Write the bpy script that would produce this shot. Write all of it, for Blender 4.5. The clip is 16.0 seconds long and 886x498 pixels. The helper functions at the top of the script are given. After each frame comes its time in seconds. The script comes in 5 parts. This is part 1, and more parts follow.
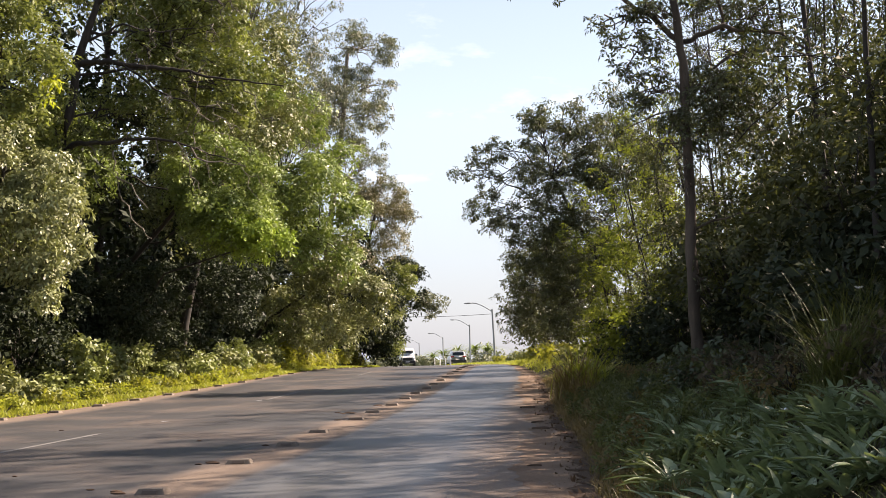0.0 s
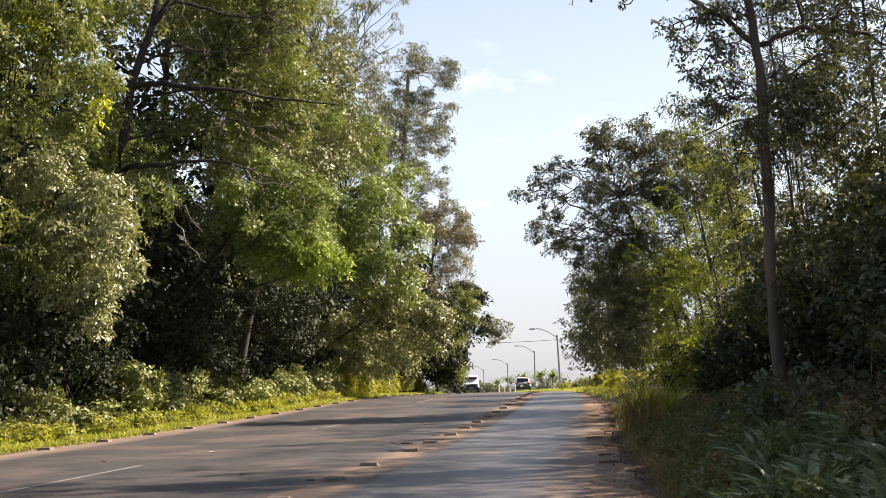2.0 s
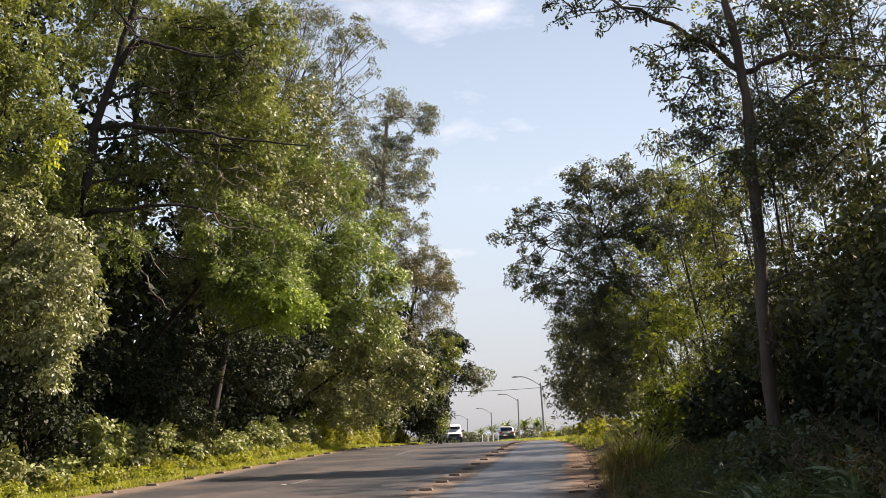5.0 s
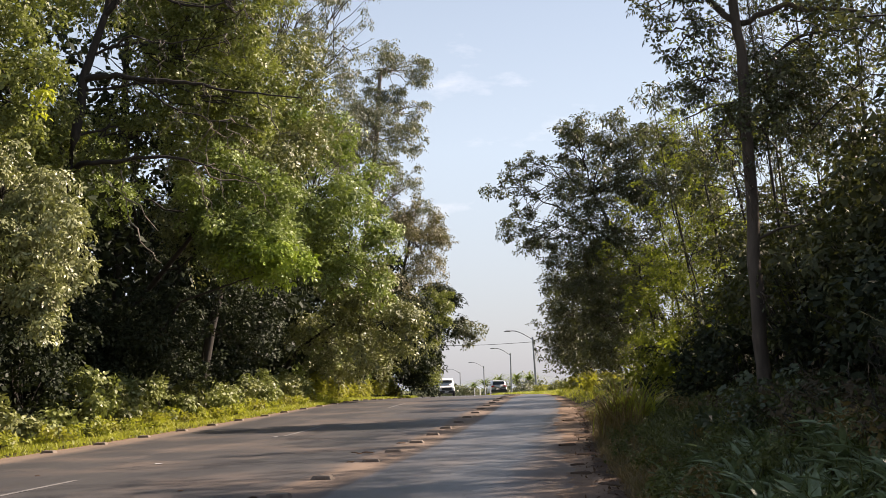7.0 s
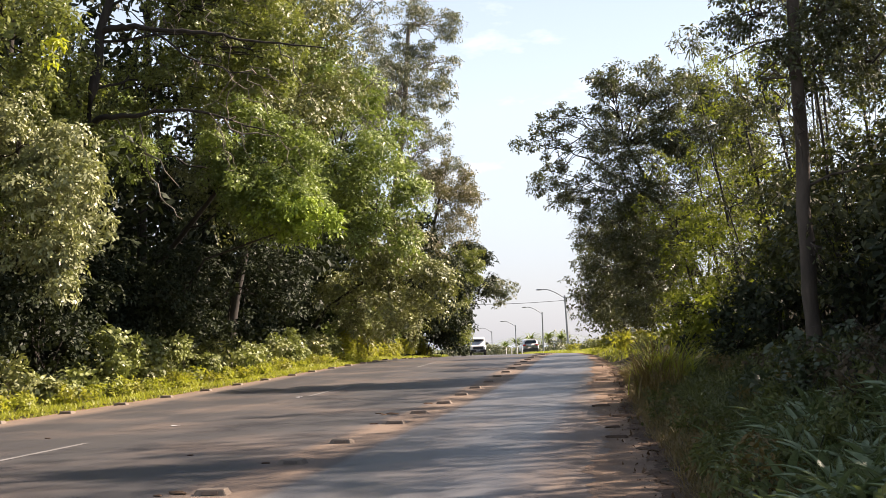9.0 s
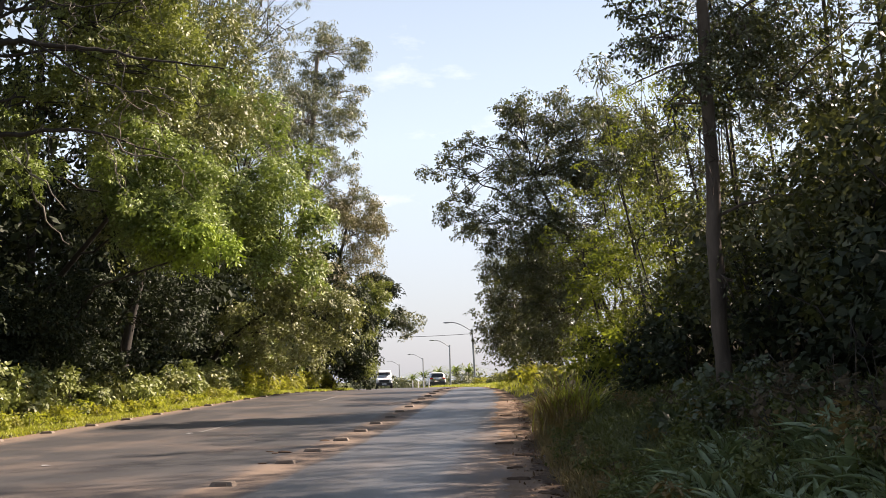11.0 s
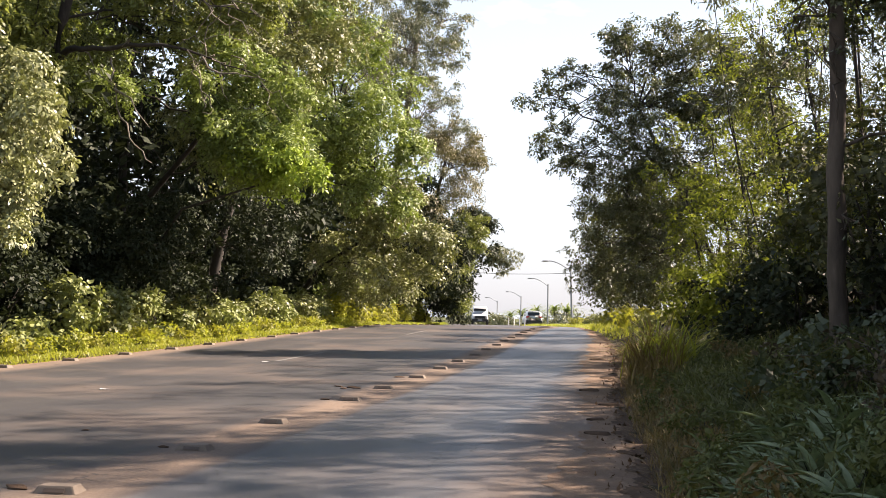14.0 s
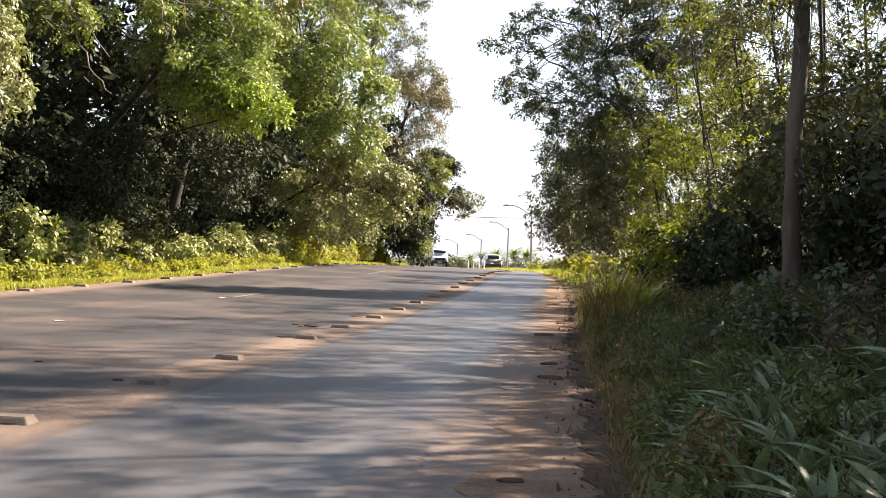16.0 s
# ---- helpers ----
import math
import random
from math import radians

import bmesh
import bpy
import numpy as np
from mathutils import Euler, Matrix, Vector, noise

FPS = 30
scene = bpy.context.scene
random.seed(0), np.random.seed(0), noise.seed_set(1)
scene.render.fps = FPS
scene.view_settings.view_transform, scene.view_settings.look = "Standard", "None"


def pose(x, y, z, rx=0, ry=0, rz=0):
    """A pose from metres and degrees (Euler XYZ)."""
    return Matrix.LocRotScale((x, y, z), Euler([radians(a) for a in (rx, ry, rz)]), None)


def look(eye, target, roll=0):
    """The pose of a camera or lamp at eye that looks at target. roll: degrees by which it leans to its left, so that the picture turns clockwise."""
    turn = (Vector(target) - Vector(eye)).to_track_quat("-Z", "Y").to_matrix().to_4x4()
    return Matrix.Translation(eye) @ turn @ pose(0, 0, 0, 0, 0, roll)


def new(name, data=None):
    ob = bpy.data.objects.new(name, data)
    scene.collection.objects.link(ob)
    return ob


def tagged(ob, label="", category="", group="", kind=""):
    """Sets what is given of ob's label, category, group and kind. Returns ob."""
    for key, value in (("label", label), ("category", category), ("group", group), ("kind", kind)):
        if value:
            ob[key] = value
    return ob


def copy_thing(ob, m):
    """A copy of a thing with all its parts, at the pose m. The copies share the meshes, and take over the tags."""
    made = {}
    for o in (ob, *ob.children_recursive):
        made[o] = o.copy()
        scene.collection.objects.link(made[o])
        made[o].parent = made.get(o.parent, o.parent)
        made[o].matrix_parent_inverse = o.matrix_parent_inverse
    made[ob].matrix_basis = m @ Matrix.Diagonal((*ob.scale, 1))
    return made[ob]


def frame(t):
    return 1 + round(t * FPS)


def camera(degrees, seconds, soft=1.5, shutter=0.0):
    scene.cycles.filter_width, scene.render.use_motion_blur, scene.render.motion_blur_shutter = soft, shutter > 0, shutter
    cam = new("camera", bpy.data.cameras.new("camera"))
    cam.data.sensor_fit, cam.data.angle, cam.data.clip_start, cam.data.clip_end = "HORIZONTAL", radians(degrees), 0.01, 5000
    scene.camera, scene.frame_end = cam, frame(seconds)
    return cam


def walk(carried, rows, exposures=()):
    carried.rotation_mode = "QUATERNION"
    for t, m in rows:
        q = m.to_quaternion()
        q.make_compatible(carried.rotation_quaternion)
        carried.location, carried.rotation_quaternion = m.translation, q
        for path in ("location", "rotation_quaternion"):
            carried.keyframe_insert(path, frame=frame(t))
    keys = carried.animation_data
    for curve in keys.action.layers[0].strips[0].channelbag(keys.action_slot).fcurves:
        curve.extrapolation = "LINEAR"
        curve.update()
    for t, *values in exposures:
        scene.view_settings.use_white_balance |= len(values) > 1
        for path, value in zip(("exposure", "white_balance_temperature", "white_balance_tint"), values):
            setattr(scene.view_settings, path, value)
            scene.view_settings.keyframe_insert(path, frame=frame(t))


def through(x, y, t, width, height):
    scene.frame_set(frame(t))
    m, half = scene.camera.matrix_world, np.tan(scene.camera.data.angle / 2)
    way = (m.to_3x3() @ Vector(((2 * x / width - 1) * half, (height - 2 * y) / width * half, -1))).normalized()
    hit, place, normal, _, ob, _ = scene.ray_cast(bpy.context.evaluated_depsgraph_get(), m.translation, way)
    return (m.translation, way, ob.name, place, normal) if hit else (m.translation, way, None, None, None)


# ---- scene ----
cam = camera(43.1, 16.0, soft=0.6)
PATH = [
    (0, (0.082, 1.47, 1.307), (-0.131, 3.451, 1.486), -1.3),
    (0.5, (0.106, 1.738, 1.311), (-0.151, 3.713, 1.495), -1.4),
    (1, (0.094, 1.938, 1.282), (-0.23, 3.904, 1.451), -1.6),
    (1.5, (0.065, 2.196, 1.302), (-0.293, 4.152, 1.518), -1.3),
    (2, (0.039, 2.675, 1.316), (-0.286, 4.636, 1.544), -1.3),
    (2.5, (-0.033, 2.878, 1.346), (-0.323, 4.839, 1.615), -1.4),
    (3, (0.023, 3.078, 1.332), (-0.301, 5.032, 1.612), -0.9),
    (3.5, (0.078, 3.358, 1.357), (-0.283, 5.303, 1.65), -0.5),
    (4, (0.049, 3.719, 1.357), (-0.274, 5.668, 1.671), -0.9),
    (6.5, (0.074, 3.97, 1.348), (-0.211, 5.93, 1.624), -2.3),
    (7, (0.086, 4.026, 1.341), (-0.198, 5.992, 1.573), -1.7),
    (7.5, (0.126, 4.152, 1.323), (-0.177, 6.123, 1.484), -1.3),
    (8, (0.096, 4.367, 1.313), (-0.179, 6.34, 1.495), -1.9),
    (8.5, (0.038, 4.665, 1.31), (-0.253, 6.636, 1.486), -2.1),
    (9, (0.013, 5.056, 1.322), (-0.33, 7.02, 1.484), -1.8),
    (9.5, (0.057, 5.303, 1.309), (-0.267, 7.27, 1.481), -1.9),
    (10, (0.043, 5.453, 1.331), (-0.174, 7.428, 1.556), -2.6),
    (12.5, (0.065, 7.038, 1.34), (-0.12, 9.019, 1.541), -0.8),
    (13, (0.123, 7.258, 1.323), (-0.124, 9.229, 1.554), -0.4),
    (13.5, (0.198, 7.351, 1.34), (-0.137, 9.317, 1.488), 0.2),
    (14, (0.181, 7.482, 1.341), (-0.183, 9.446, 1.445), 1.1),
    (14.5, (0.175, 7.522, 1.335), (-0.158, 9.493, 1.405), 1.9),
    (15, (0.164, 7.578, 1.327), (-0.136, 9.555, 1.37), 2.4),
    (15.5, (0.137, 7.635, 1.323), (-0.172, 9.611, 1.345), 2.7),
    (16, (0.203, 7.464, 1.351), (-0.09, 9.443, 1.353), 2.8),
]
EXPOSURES = [(t, e, 6780, 22) for t, e in ((0, 1.48), (0.5, 1.42), (1.5, 1.5), (2.5, 1.35), (3.5, 1.17), (7, 1.17), (8, 1.5), (9, 1.5), (10, 1.42), (12.5, 1.37), (14, 1.7), (16, 1.92))]
walk(cam, [(t, look(eye, target, roll)) for t, eye, target, roll in PATH], EXPOSURES)

# ---- world, sun ----
SUN_AZ, SUN_EL = 60.0, 39.0   # degrees to the right of the road's direction, and above the horizon
world = bpy.data.worlds.new("sky")
scene.world = world
world.use_nodes = True
wn, wl = world.node_tree.nodes, world.node_tree.links
sky = wn.new("ShaderNodeTexSky")
sky.sky_type, sky.sun_disc = "NISHITA", False
sky.sun_elevation, sky.sun_rotation = radians(SUN_EL), radians(SUN_AZ)
sky.air_density, sky.dust_density, sky.ozone_density, sky.altitude = 1.25, 0.8, 1.0, 500
co = wn.new("ShaderNodeTexCoord")
mp = wn.new("ShaderNodeMapping")
mp.inputs["Scale"].default_value = (1.0, 1.0, 2.6)
wl.new(co.outputs["Generated"], mp.inputs["Vector"])
cn = wn.new("ShaderNodeTexNoise")
cn.inputs["Scale"].default_value, cn.inputs["Detail"].default_value, cn.inputs["Roughness"].default_value = 8.0, 7, 0.58
wl.new(mp.outputs["Vector"], cn.inputs["Vector"])
cr = wn.new("ShaderNodeValToRGB")
cr.color_ramp.elements[0].position, cr.color_ramp.elements[1].position = 0.58, 0.78
wl.new(cn.outputs["Fac"], cr.inputs["Fac"])
mx = wn.new("ShaderNodeMixRGB")
mx.inputs["Color2"].default_value = (10.6, 11.2, 11.6, 1)
cm = wn.new("ShaderNodeMath")
cm.operation = "MULTIPLY"
cm.inputs[1].default_value = 0.55
wl.new(cr.outputs["Color"], cm.inputs[0])
wl.new(cm.outputs[0], mx.inputs["Fac"])
hz_mix = wn.new("ShaderNodeMixRGB")
sep = wn.new("ShaderNodeSeparateXYZ")
wl.new(co.outputs["Generated"], sep.inputs[0])
murk = wn.new("ShaderNodeMapRange")   # the haze greys right down at the horizon
murk.inputs["From Min"].default_value, murk.inputs["From Max"].default_value = 0.0, 0.2
wl.new(sep.outputs["Z"], murk.inputs["Value"])
tone = wn.new("ShaderNodeMixRGB")
tone.inputs["Color1"].default_value, tone.inputs["Color2"].default_value = (4.7, 5.25, 5.6, 1), (7.3, 9.0, 9.9, 1)
wl.new(murk.outputs["Result"], tone.inputs["Fac"])
wl.new(tone.outputs["Color"], hz_mix.inputs["Color2"])
lower = wn.new("ShaderNodeMapRange")   # haze thickens towards the horizon
lower.inputs["From Min"].default_value, lower.inputs["From Max"].default_value = 0.0, 0.6
lower.inputs["To Min"].default_value, lower.inputs["To Max"].default_value = 0.85, 0.1
wl.new(sep.outputs["Z"], lower.inputs["Value"])
wl.new(lower.outputs["Result"], hz_mix.inputs["Fac"])
wl.new(sky.outputs["Color"], hz_mix.inputs["Color1"])
wl.new(hz_mix.outputs["Color"], mx.inputs["Color1"])
wl.new(mx.outputs["Color"], wn["Background"].inputs["Color"])
wn["Background"].inputs["Strength"].default_value = 0.052

sun_data = bpy.data.lights.new("sun", "SUN")
sun_data.energy, sun_data.angle, sun_data.color = 5.0, radians(0.9), (1.0, 0.9, 0.74)
sun = new("sun", sun_data)
az, el = radians(SUN_AZ), radians(SUN_EL)
to_sun = Vector((math.sin(az) * math.cos(el), math.cos(az) * math.cos(el), math.sin(el)))
sun.matrix_world = look(to_sun * 200, (0, 0, 0))

# ---- materials ----


class Mat:
    """A node material with short ways to add nodes."""

    def __init__(self, name):
        self.m = bpy.data.materials.new(name)
        self.m.use_nodes = True
        self.n, self.l = self.m.node_tree.nodes, self.m.node_tree.links
        self.bsdf = self.n["Principled BSDF"]
        self.out = self.n["Material Output"]

    def add(self, kind, **values):
        node = self.n.new("ShaderNode" + kind)
        for key, value in values.items():
            node.inputs[key.replace("_", " ")].default_value = value
        return node

    def noise(self, scale, detail=4, rough=0.55, vector=None, distort=0.0):
        node = self.add("TexNoise", Scale=scale, Detail=detail, Roughness=rough, Distortion=distort)
        if vector is not None:
            self.l.new(vector, node.inputs["Vector"])
        return node.outputs["Fac"]

    def ramp(self, fac, *stops):
        node = self.add("ValToRGB")
        els = node.color_ramp.elements
        for k, (p, c) in enumerate(stops):
            e = els[k] if k < 2 else els.new(p)
            e.position, e.color = p, (*c, 1)
        self.l.new(fac, node.inputs["Fac"])
        return node.outputs["Color"]

    def mix(self, fac, a, b, blend="MIX"):
        node = self.add("MixRGB")
        node.blend_type = blend
        for sock, v in (("Fac", fac), ("Color1", a), ("Color2", b)):
            if isinstance(v, (int, float)):
                node.inputs[sock].default_value = v
            elif isinstance(v, tuple):
                node.inputs[sock].default_value = (*v, 1)
            else:
                self.l.new(v, node.inputs[sock])
        return node.outputs["Color"]

    def math(self, op, a, b=0.0, clamp=False):
        node = self.add("Math")
        node.operation, node.use_clamp = op, clamp
        for k, v in ((0, a), (1, b)):
            if isinstance(v, (int, float)):
                node.inputs[k].default_value = v
            else:
                self.l.new(v, node.inputs[k])
        return node.outputs[0]

    def coords(self, which="Object"):
        return self.add("TexCoord").outputs[which]

    def bump(self, height, strength=0.3, distance=0.02):
        node = self.add("Bump", Strength=strength, Distance=distance)
        self.l.new(height, node.inputs["Height"])
        self.l.new(node.outputs["Normal"], self.bsdf.inputs["Normal"])

    def finish(self, color=None, rough=0.6, metal=0.0, spec=None):
        if color is not None:
            if isinstance(color, tuple):
                self.bsdf.inputs["Base Color"].default_value = (*color, 1)
            else:
                self.l.new(color, self.bsdf.inputs["Base Color"])
        if isinstance(rough, (int, float)):
            self.bsdf.inputs["Roughness"].default_value = rough
        else:
            self.l.new(rough, self.bsdf.inputs["Roughness"])
        self.bsdf.inputs["Metallic"].default_value = metal
        if spec is not None:
            self.bsdf.inputs["Specular IOR Level"].default_value = spec
        return self.m


def leaf_material(name, dark, mid, light, through=0.15, gloss=0.4, glow=1.6, sheen=0.35):
    """Leaves: each leaf has its own tint, larger patches differ, and sunlight shines through."""
    m = Mat(name)
    rnd = m.add("NewGeometry").outputs["Random Per Island"]
    col = m.ramp(rnd, (0.0, dark), (1.0, light), (0.55, mid))
    patch = m.noise(0.8, 4, 0.6, m.coords())
    shoot = m.ramp(patch, (0.3, tuple(v * 0.75 for v in mid)), (0.7, tuple(v * 0.95 for v in light)))
    col = m.mix(0.45, col, shoot)
    vein = m.noise(40, 2, 0.5, m.coords())
    col = m.mix(0.25, col, m.ramp(vein, (0.3, dark), (0.7, light)))
    m.finish(col, gloss + 0.1, spec=sheen)
    tr = m.add("BsdfTranslucent")
    bright = m.mix(1.0, col, (glow, glow * 1.05, glow * 0.55), "MULTIPLY")
    m.l.new(bright, tr.inputs["Color"])
    mixer = m.add("MixShader", Fac=through)
    m.l.new(m.bsdf.outputs[0], mixer.inputs[1])
    m.l.new(tr.outputs[0], mixer.inputs[2])
    m.l.new(mixer.outputs[0], m.out.inputs["Surface"])
    return m.m


def bark_material(name, dark, light, scale=9.0):
    m = Mat(name)
    c = m.coords()
    mp = m.add("Mapping")
    mp.inputs["Scale"].default_value = (1, 1, 0.22)
    m.l.new(c, mp.inputs["Vector"])
    a = m.noise(scale, 6, 0.65, mp.outputs["Vector"])
    b = m.noise(1.3, 3, 0.5, c)
    col = m.mix(m.math("MULTIPLY", b, 0.6), m.ramp(a, (0.3, dark), (0.72, light)), dark)
    m.bump(a, 0.6, 0.03)
    return m.finish(col, 0.9)


def plain_material(name, color, rough=0.5, metal=0.0, wear=0.12, scale=18.0):
    m = Mat(name)
    n = m.noise(scale, 5, 0.6, m.coords())
    col = m.mix(m.math("MULTIPLY", n, wear * 2), color, tuple(v * 0.45 for v in color))
    return m.finish(col, rough, metal)


# MID, OLIVE and SHADE: tone ends widened to stand in for glints and gaps
LEAF_MID = leaf_material("leaf mid green", (0.038, 0.06, 0.018), (0.118, 0.165, 0.046), (0.36, 0.43, 0.125), through=0.2, gloss=0.36, sheen=0.35)
LEAF_OLIVE = leaf_material("leaf olive green", (0.044, 0.054, 0.02), (0.14, 0.152, 0.052), (0.34, 0.35, 0.13), through=0.12, gloss=0.36, sheen=0.5)
LEAF_BRIGHT = leaf_material("leaf bright green", (0.1, 0.15, 0.018), (0.24, 0.34, 0.035), (0.4, 0.49, 0.08))
LEAF_PALE = leaf_material("leaf pale green", (0.09, 0.105, 0.04), (0.22, 0.24, 0.1), (0.42, 0.43, 0.22), gloss=0.3, sheen=0.5)
# deep shade of recess and undergrowth is put into this leaf colour
LEAF_DARK = leaf_material("leaf dark green deepened for shade", (0.012, 0.016, 0.01), (0.026, 0.034, 0.019), (0.062, 0.076, 0.042), through=0.08, sheen=0.1)
LEAF_GUM = leaf_material("gum leaf grey green", (0.06, 0.068, 0.04), (0.135, 0.145, 0.088), (0.27, 0.275, 0.18), gloss=0.35)
LEAF_RUST = leaf_material("leaf rusty green", (0.08, 0.072, 0.038), (0.16, 0.145, 0.078), (0.28, 0.25, 0.15), gloss=0.4)
# darkness of backlit and shaded trees is put into this leaf colour
LEAF_BACK = leaf_material("leaf darkened for shade", (0.02, 0.023, 0.012), (0.055, 0.06, 0.026), (0.13, 0.136, 0.056), through=0.18, glow=1.9, sheen=0.25)
LEAF_SILVER = leaf_material("leaf with a silvery gloss", (0.024, 0.028, 0.015), (0.067, 0.075, 0.037), (0.158, 0.168, 0.082), through=0.2, glow=1.8, gloss=0.25, sheen=0.35)
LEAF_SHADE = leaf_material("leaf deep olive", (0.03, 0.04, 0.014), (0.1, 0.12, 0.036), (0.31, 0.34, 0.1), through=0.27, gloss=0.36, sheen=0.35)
LEAF_SHRUB = leaf_material("leaf of verge shrubs", (0.06, 0.075, 0.025), (0.165, 0.19, 0.06), (0.34, 0.37, 0.14), gloss=0.32, sheen=0.35)
# sunlit counterpart: the sun's yellow-green is put into the leaf colour
LEAF_LIT = leaf_material("thin leaf tinted as sunlit", (0.06, 0.075, 0.014), (0.12, 0.145, 0.024), (0.22, 0.24, 0.046), through=0.42, glow=1.8, sheen=0.2)
LEAF_YELLOW = leaf_material("leaf yellow green", (0.11, 0.115, 0.018), (0.21, 0.21, 0.03), (0.33, 0.31, 0.06), through=0.45, glow=1.7)
LEAF_LIME = leaf_material("lime yellow young leaf", (0.24, 0.27, 0.02), (0.4, 0.43, 0.03), (0.55, 0.56, 0.07), through=0.3)
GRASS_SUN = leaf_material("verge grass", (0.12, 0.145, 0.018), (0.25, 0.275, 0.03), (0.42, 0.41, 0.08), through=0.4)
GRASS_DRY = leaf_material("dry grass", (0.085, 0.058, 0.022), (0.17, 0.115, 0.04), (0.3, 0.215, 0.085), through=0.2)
# counterpart to GRASS_SUN with the bank's shade put into its colour
GRASS_SHADE = leaf_material("grass darkened for shade", (0.036, 0.048, 0.015), (0.082, 0.1, 0.03), (0.185, 0.19, 0.066), through=0.2, sheen=0.2)
STRAP = leaf_material("strap leaf", (0.08, 0.115, 0.05), (0.16, 0.21, 0.1), (0.29, 0.34, 0.2), through=0.15, gloss=0.3)
LEAF_BROAD = leaf_material("broad leaf grey green", (0.03, 0.042, 0.02), (0.065, 0.085, 0.042), (0.13, 0.155, 0.085), gloss=0.35)
WITHERED = leaf_material("withered leaf", (0.03, 0.022, 0.014), (0.075, 0.055, 0.033), (0.15, 0.115, 0.07), through=0.1, gloss=0.8)
LITTER = leaf_material("leaf litter", (0.05, 0.028, 0.015), (0.11, 0.06, 0.032), (0.2, 0.12, 0.065), through=0.05, gloss=0.8)
BARK = bark_material("grey brown bark", (0.035, 0.029, 0.023), (0.11, 0.092, 0.073))
BARK_GREY = bark_material("lit grey bark", (0.05, 0.043, 0.036), (0.15, 0.13, 0.11))
BARK_TRUNK = bark_material("mottled brown trunk bark", (0.03, 0.022, 0.016), (0.2, 0.155, 0.115), 4.0)
# under the left trees this dark bark also stands in for shade
BARK_DARK = bark_material("dark bark", (0.02, 0.016, 0.013), (0.06, 0.049, 0.039))
BARK_PALE = bark_material("pale gum bark", (0.12, 0.1, 0.08), (0.33, 0.29, 0.24))


def road_material():
    """Worn asphalt. The uv map is in metres: across from the row of studs, and along the road."""
    m = Mat("worn asphalt with red dust")
    uv = m.add("UVMap").outputs["UV"]
    sep = m.add("SeparateXYZ")
    m.l.new(uv, sep.inputs[0])
    u, v = sep.outputs["X"], sep.outputs["Y"]
    along = m.add("Mapping")
    along.inputs["Scale"].default_value = (1.0, 0.16, 1.0)
    m.l.new(uv, along.inputs["Vector"])
    streak = m.noise(1.1, 5, 0.6, along.outputs["Vector"])
    blot = m.noise(0.35, 4, 0.6, uv)
    grain = m.noise(160, 3, 0.7, uv)
    fine = m.noise(28, 4, 0.6, uv)
    left = m.ramp(streak, (0.3, (0.045, 0.043, 0.043)), (0.7, (0.07, 0.066, 0.064)))
    right = m.ramp(streak, (0.3, (0.082, 0.085, 0.09)), (0.7, (0.125, 0.128, 0.133)))
    wob = m.math("MULTIPLY", m.math("SUBTRACT", m.noise(0.7, 3, 0.5, uv), 0.5), 0.35)
    side = m.math("MULTIPLY", m.math("SUBTRACT", m.math("ADD", u, m.math("MULTIPLY", wob, 0.6)), 0.5), 12.0, True)
    col = m.mix(side, left, right)
    # brown wheel bands in the near lane
    band = m.math("SUBTRACT", 1.0, m.math("MULTIPLY", m.math("ABSOLUTE", m.math("SUBTRACT", m.math("ADD", u, wob), 1.45)), 1.9), True)
    band = m.math("MULTIPLY", band, m.math("MULTIPLY", m.math("SUBTRACT", streak, 0.3), 2.2, True))
    col = m.mix(m.math("MULTIPLY", band, 0.55), col, (0.1, 0.082, 0.067))
    col = m.mix(m.math("MULTIPLY", grain, 0.5), col, m.mix(1.0, col, (0.45, 0.45, 0.45), "MULTIPLY"))
    # sand along the studs and at both edges
    d0 = m.math("SUBTRACT", 1.0, m.math("MULTIPLY", m.math("ABSOLUTE", m.math("ADD", m.math("SUBTRACT", u, 0.08), m.math("MULTIPLY", wob, 0.8))), 1.75), True)
    d0 = m.math("MULTIPLY", d0, 1.7, True)
    d1 = m.math("MULTIPLY", m.math("SUBTRACT", m.math("ADD", u, m.math("MULTIPLY", wob, 2.0)), 2.45), 1.35, True)
    d2 = m.math("MULTIPLY", m.math("SUBTRACT", m.math("ADD", m.math("MULTIPLY", u, -1.0), wob), 7.2), 1.8, True)
    # far-lane dust blots, strengthened to stand in for warm sun dapples
    dapple_dust = m.math("MULTIPLY", m.math("SUBTRACT", blot, 0.46), 2.1, True)
    dapple_dust = m.math("MULTIPLY", dapple_dust, m.math("SUBTRACT", 1.0, m.math("MULTIPLY", side, 0.6)))
    dust = m.math("MAXIMUM", m.math("MAXIMUM", d0, d1), m.math("MAXIMUM", d2, dapple_dust))
    dust = m.math("MULTIPLY", dust, m.math("ADD", 0.35, m.math("MULTIPLY", m.noise(2.2, 5, 0.65, along.outputs["Vector"]), 0.95)), True)
    sand = m.ramp(fine, (0.3, (0.155, 0.104, 0.068)), (0.7, (0.25, 0.178, 0.123)))
    col = m.mix(m.math("MULTIPLY", dust, 0.85), col, sand)
    # thin cracks
    vor = m.add("TexVoronoi", Scale=0.55)
    vor.feature = "DISTANCE_TO_EDGE"
    wv = m.add("VectorMath")
    wv.operation = "ADD"
    nz = m.add("TexNoise", Scale=1.7, Detail=5)
    m.l.new(uv, nz.inputs["Vector"])
    m.l.new(uv, wv.inputs[0])
    m.l.new(nz.outputs["Color"], wv.inputs[1])
    m.l.new(wv.outputs[0], vor.inputs["Vector"])
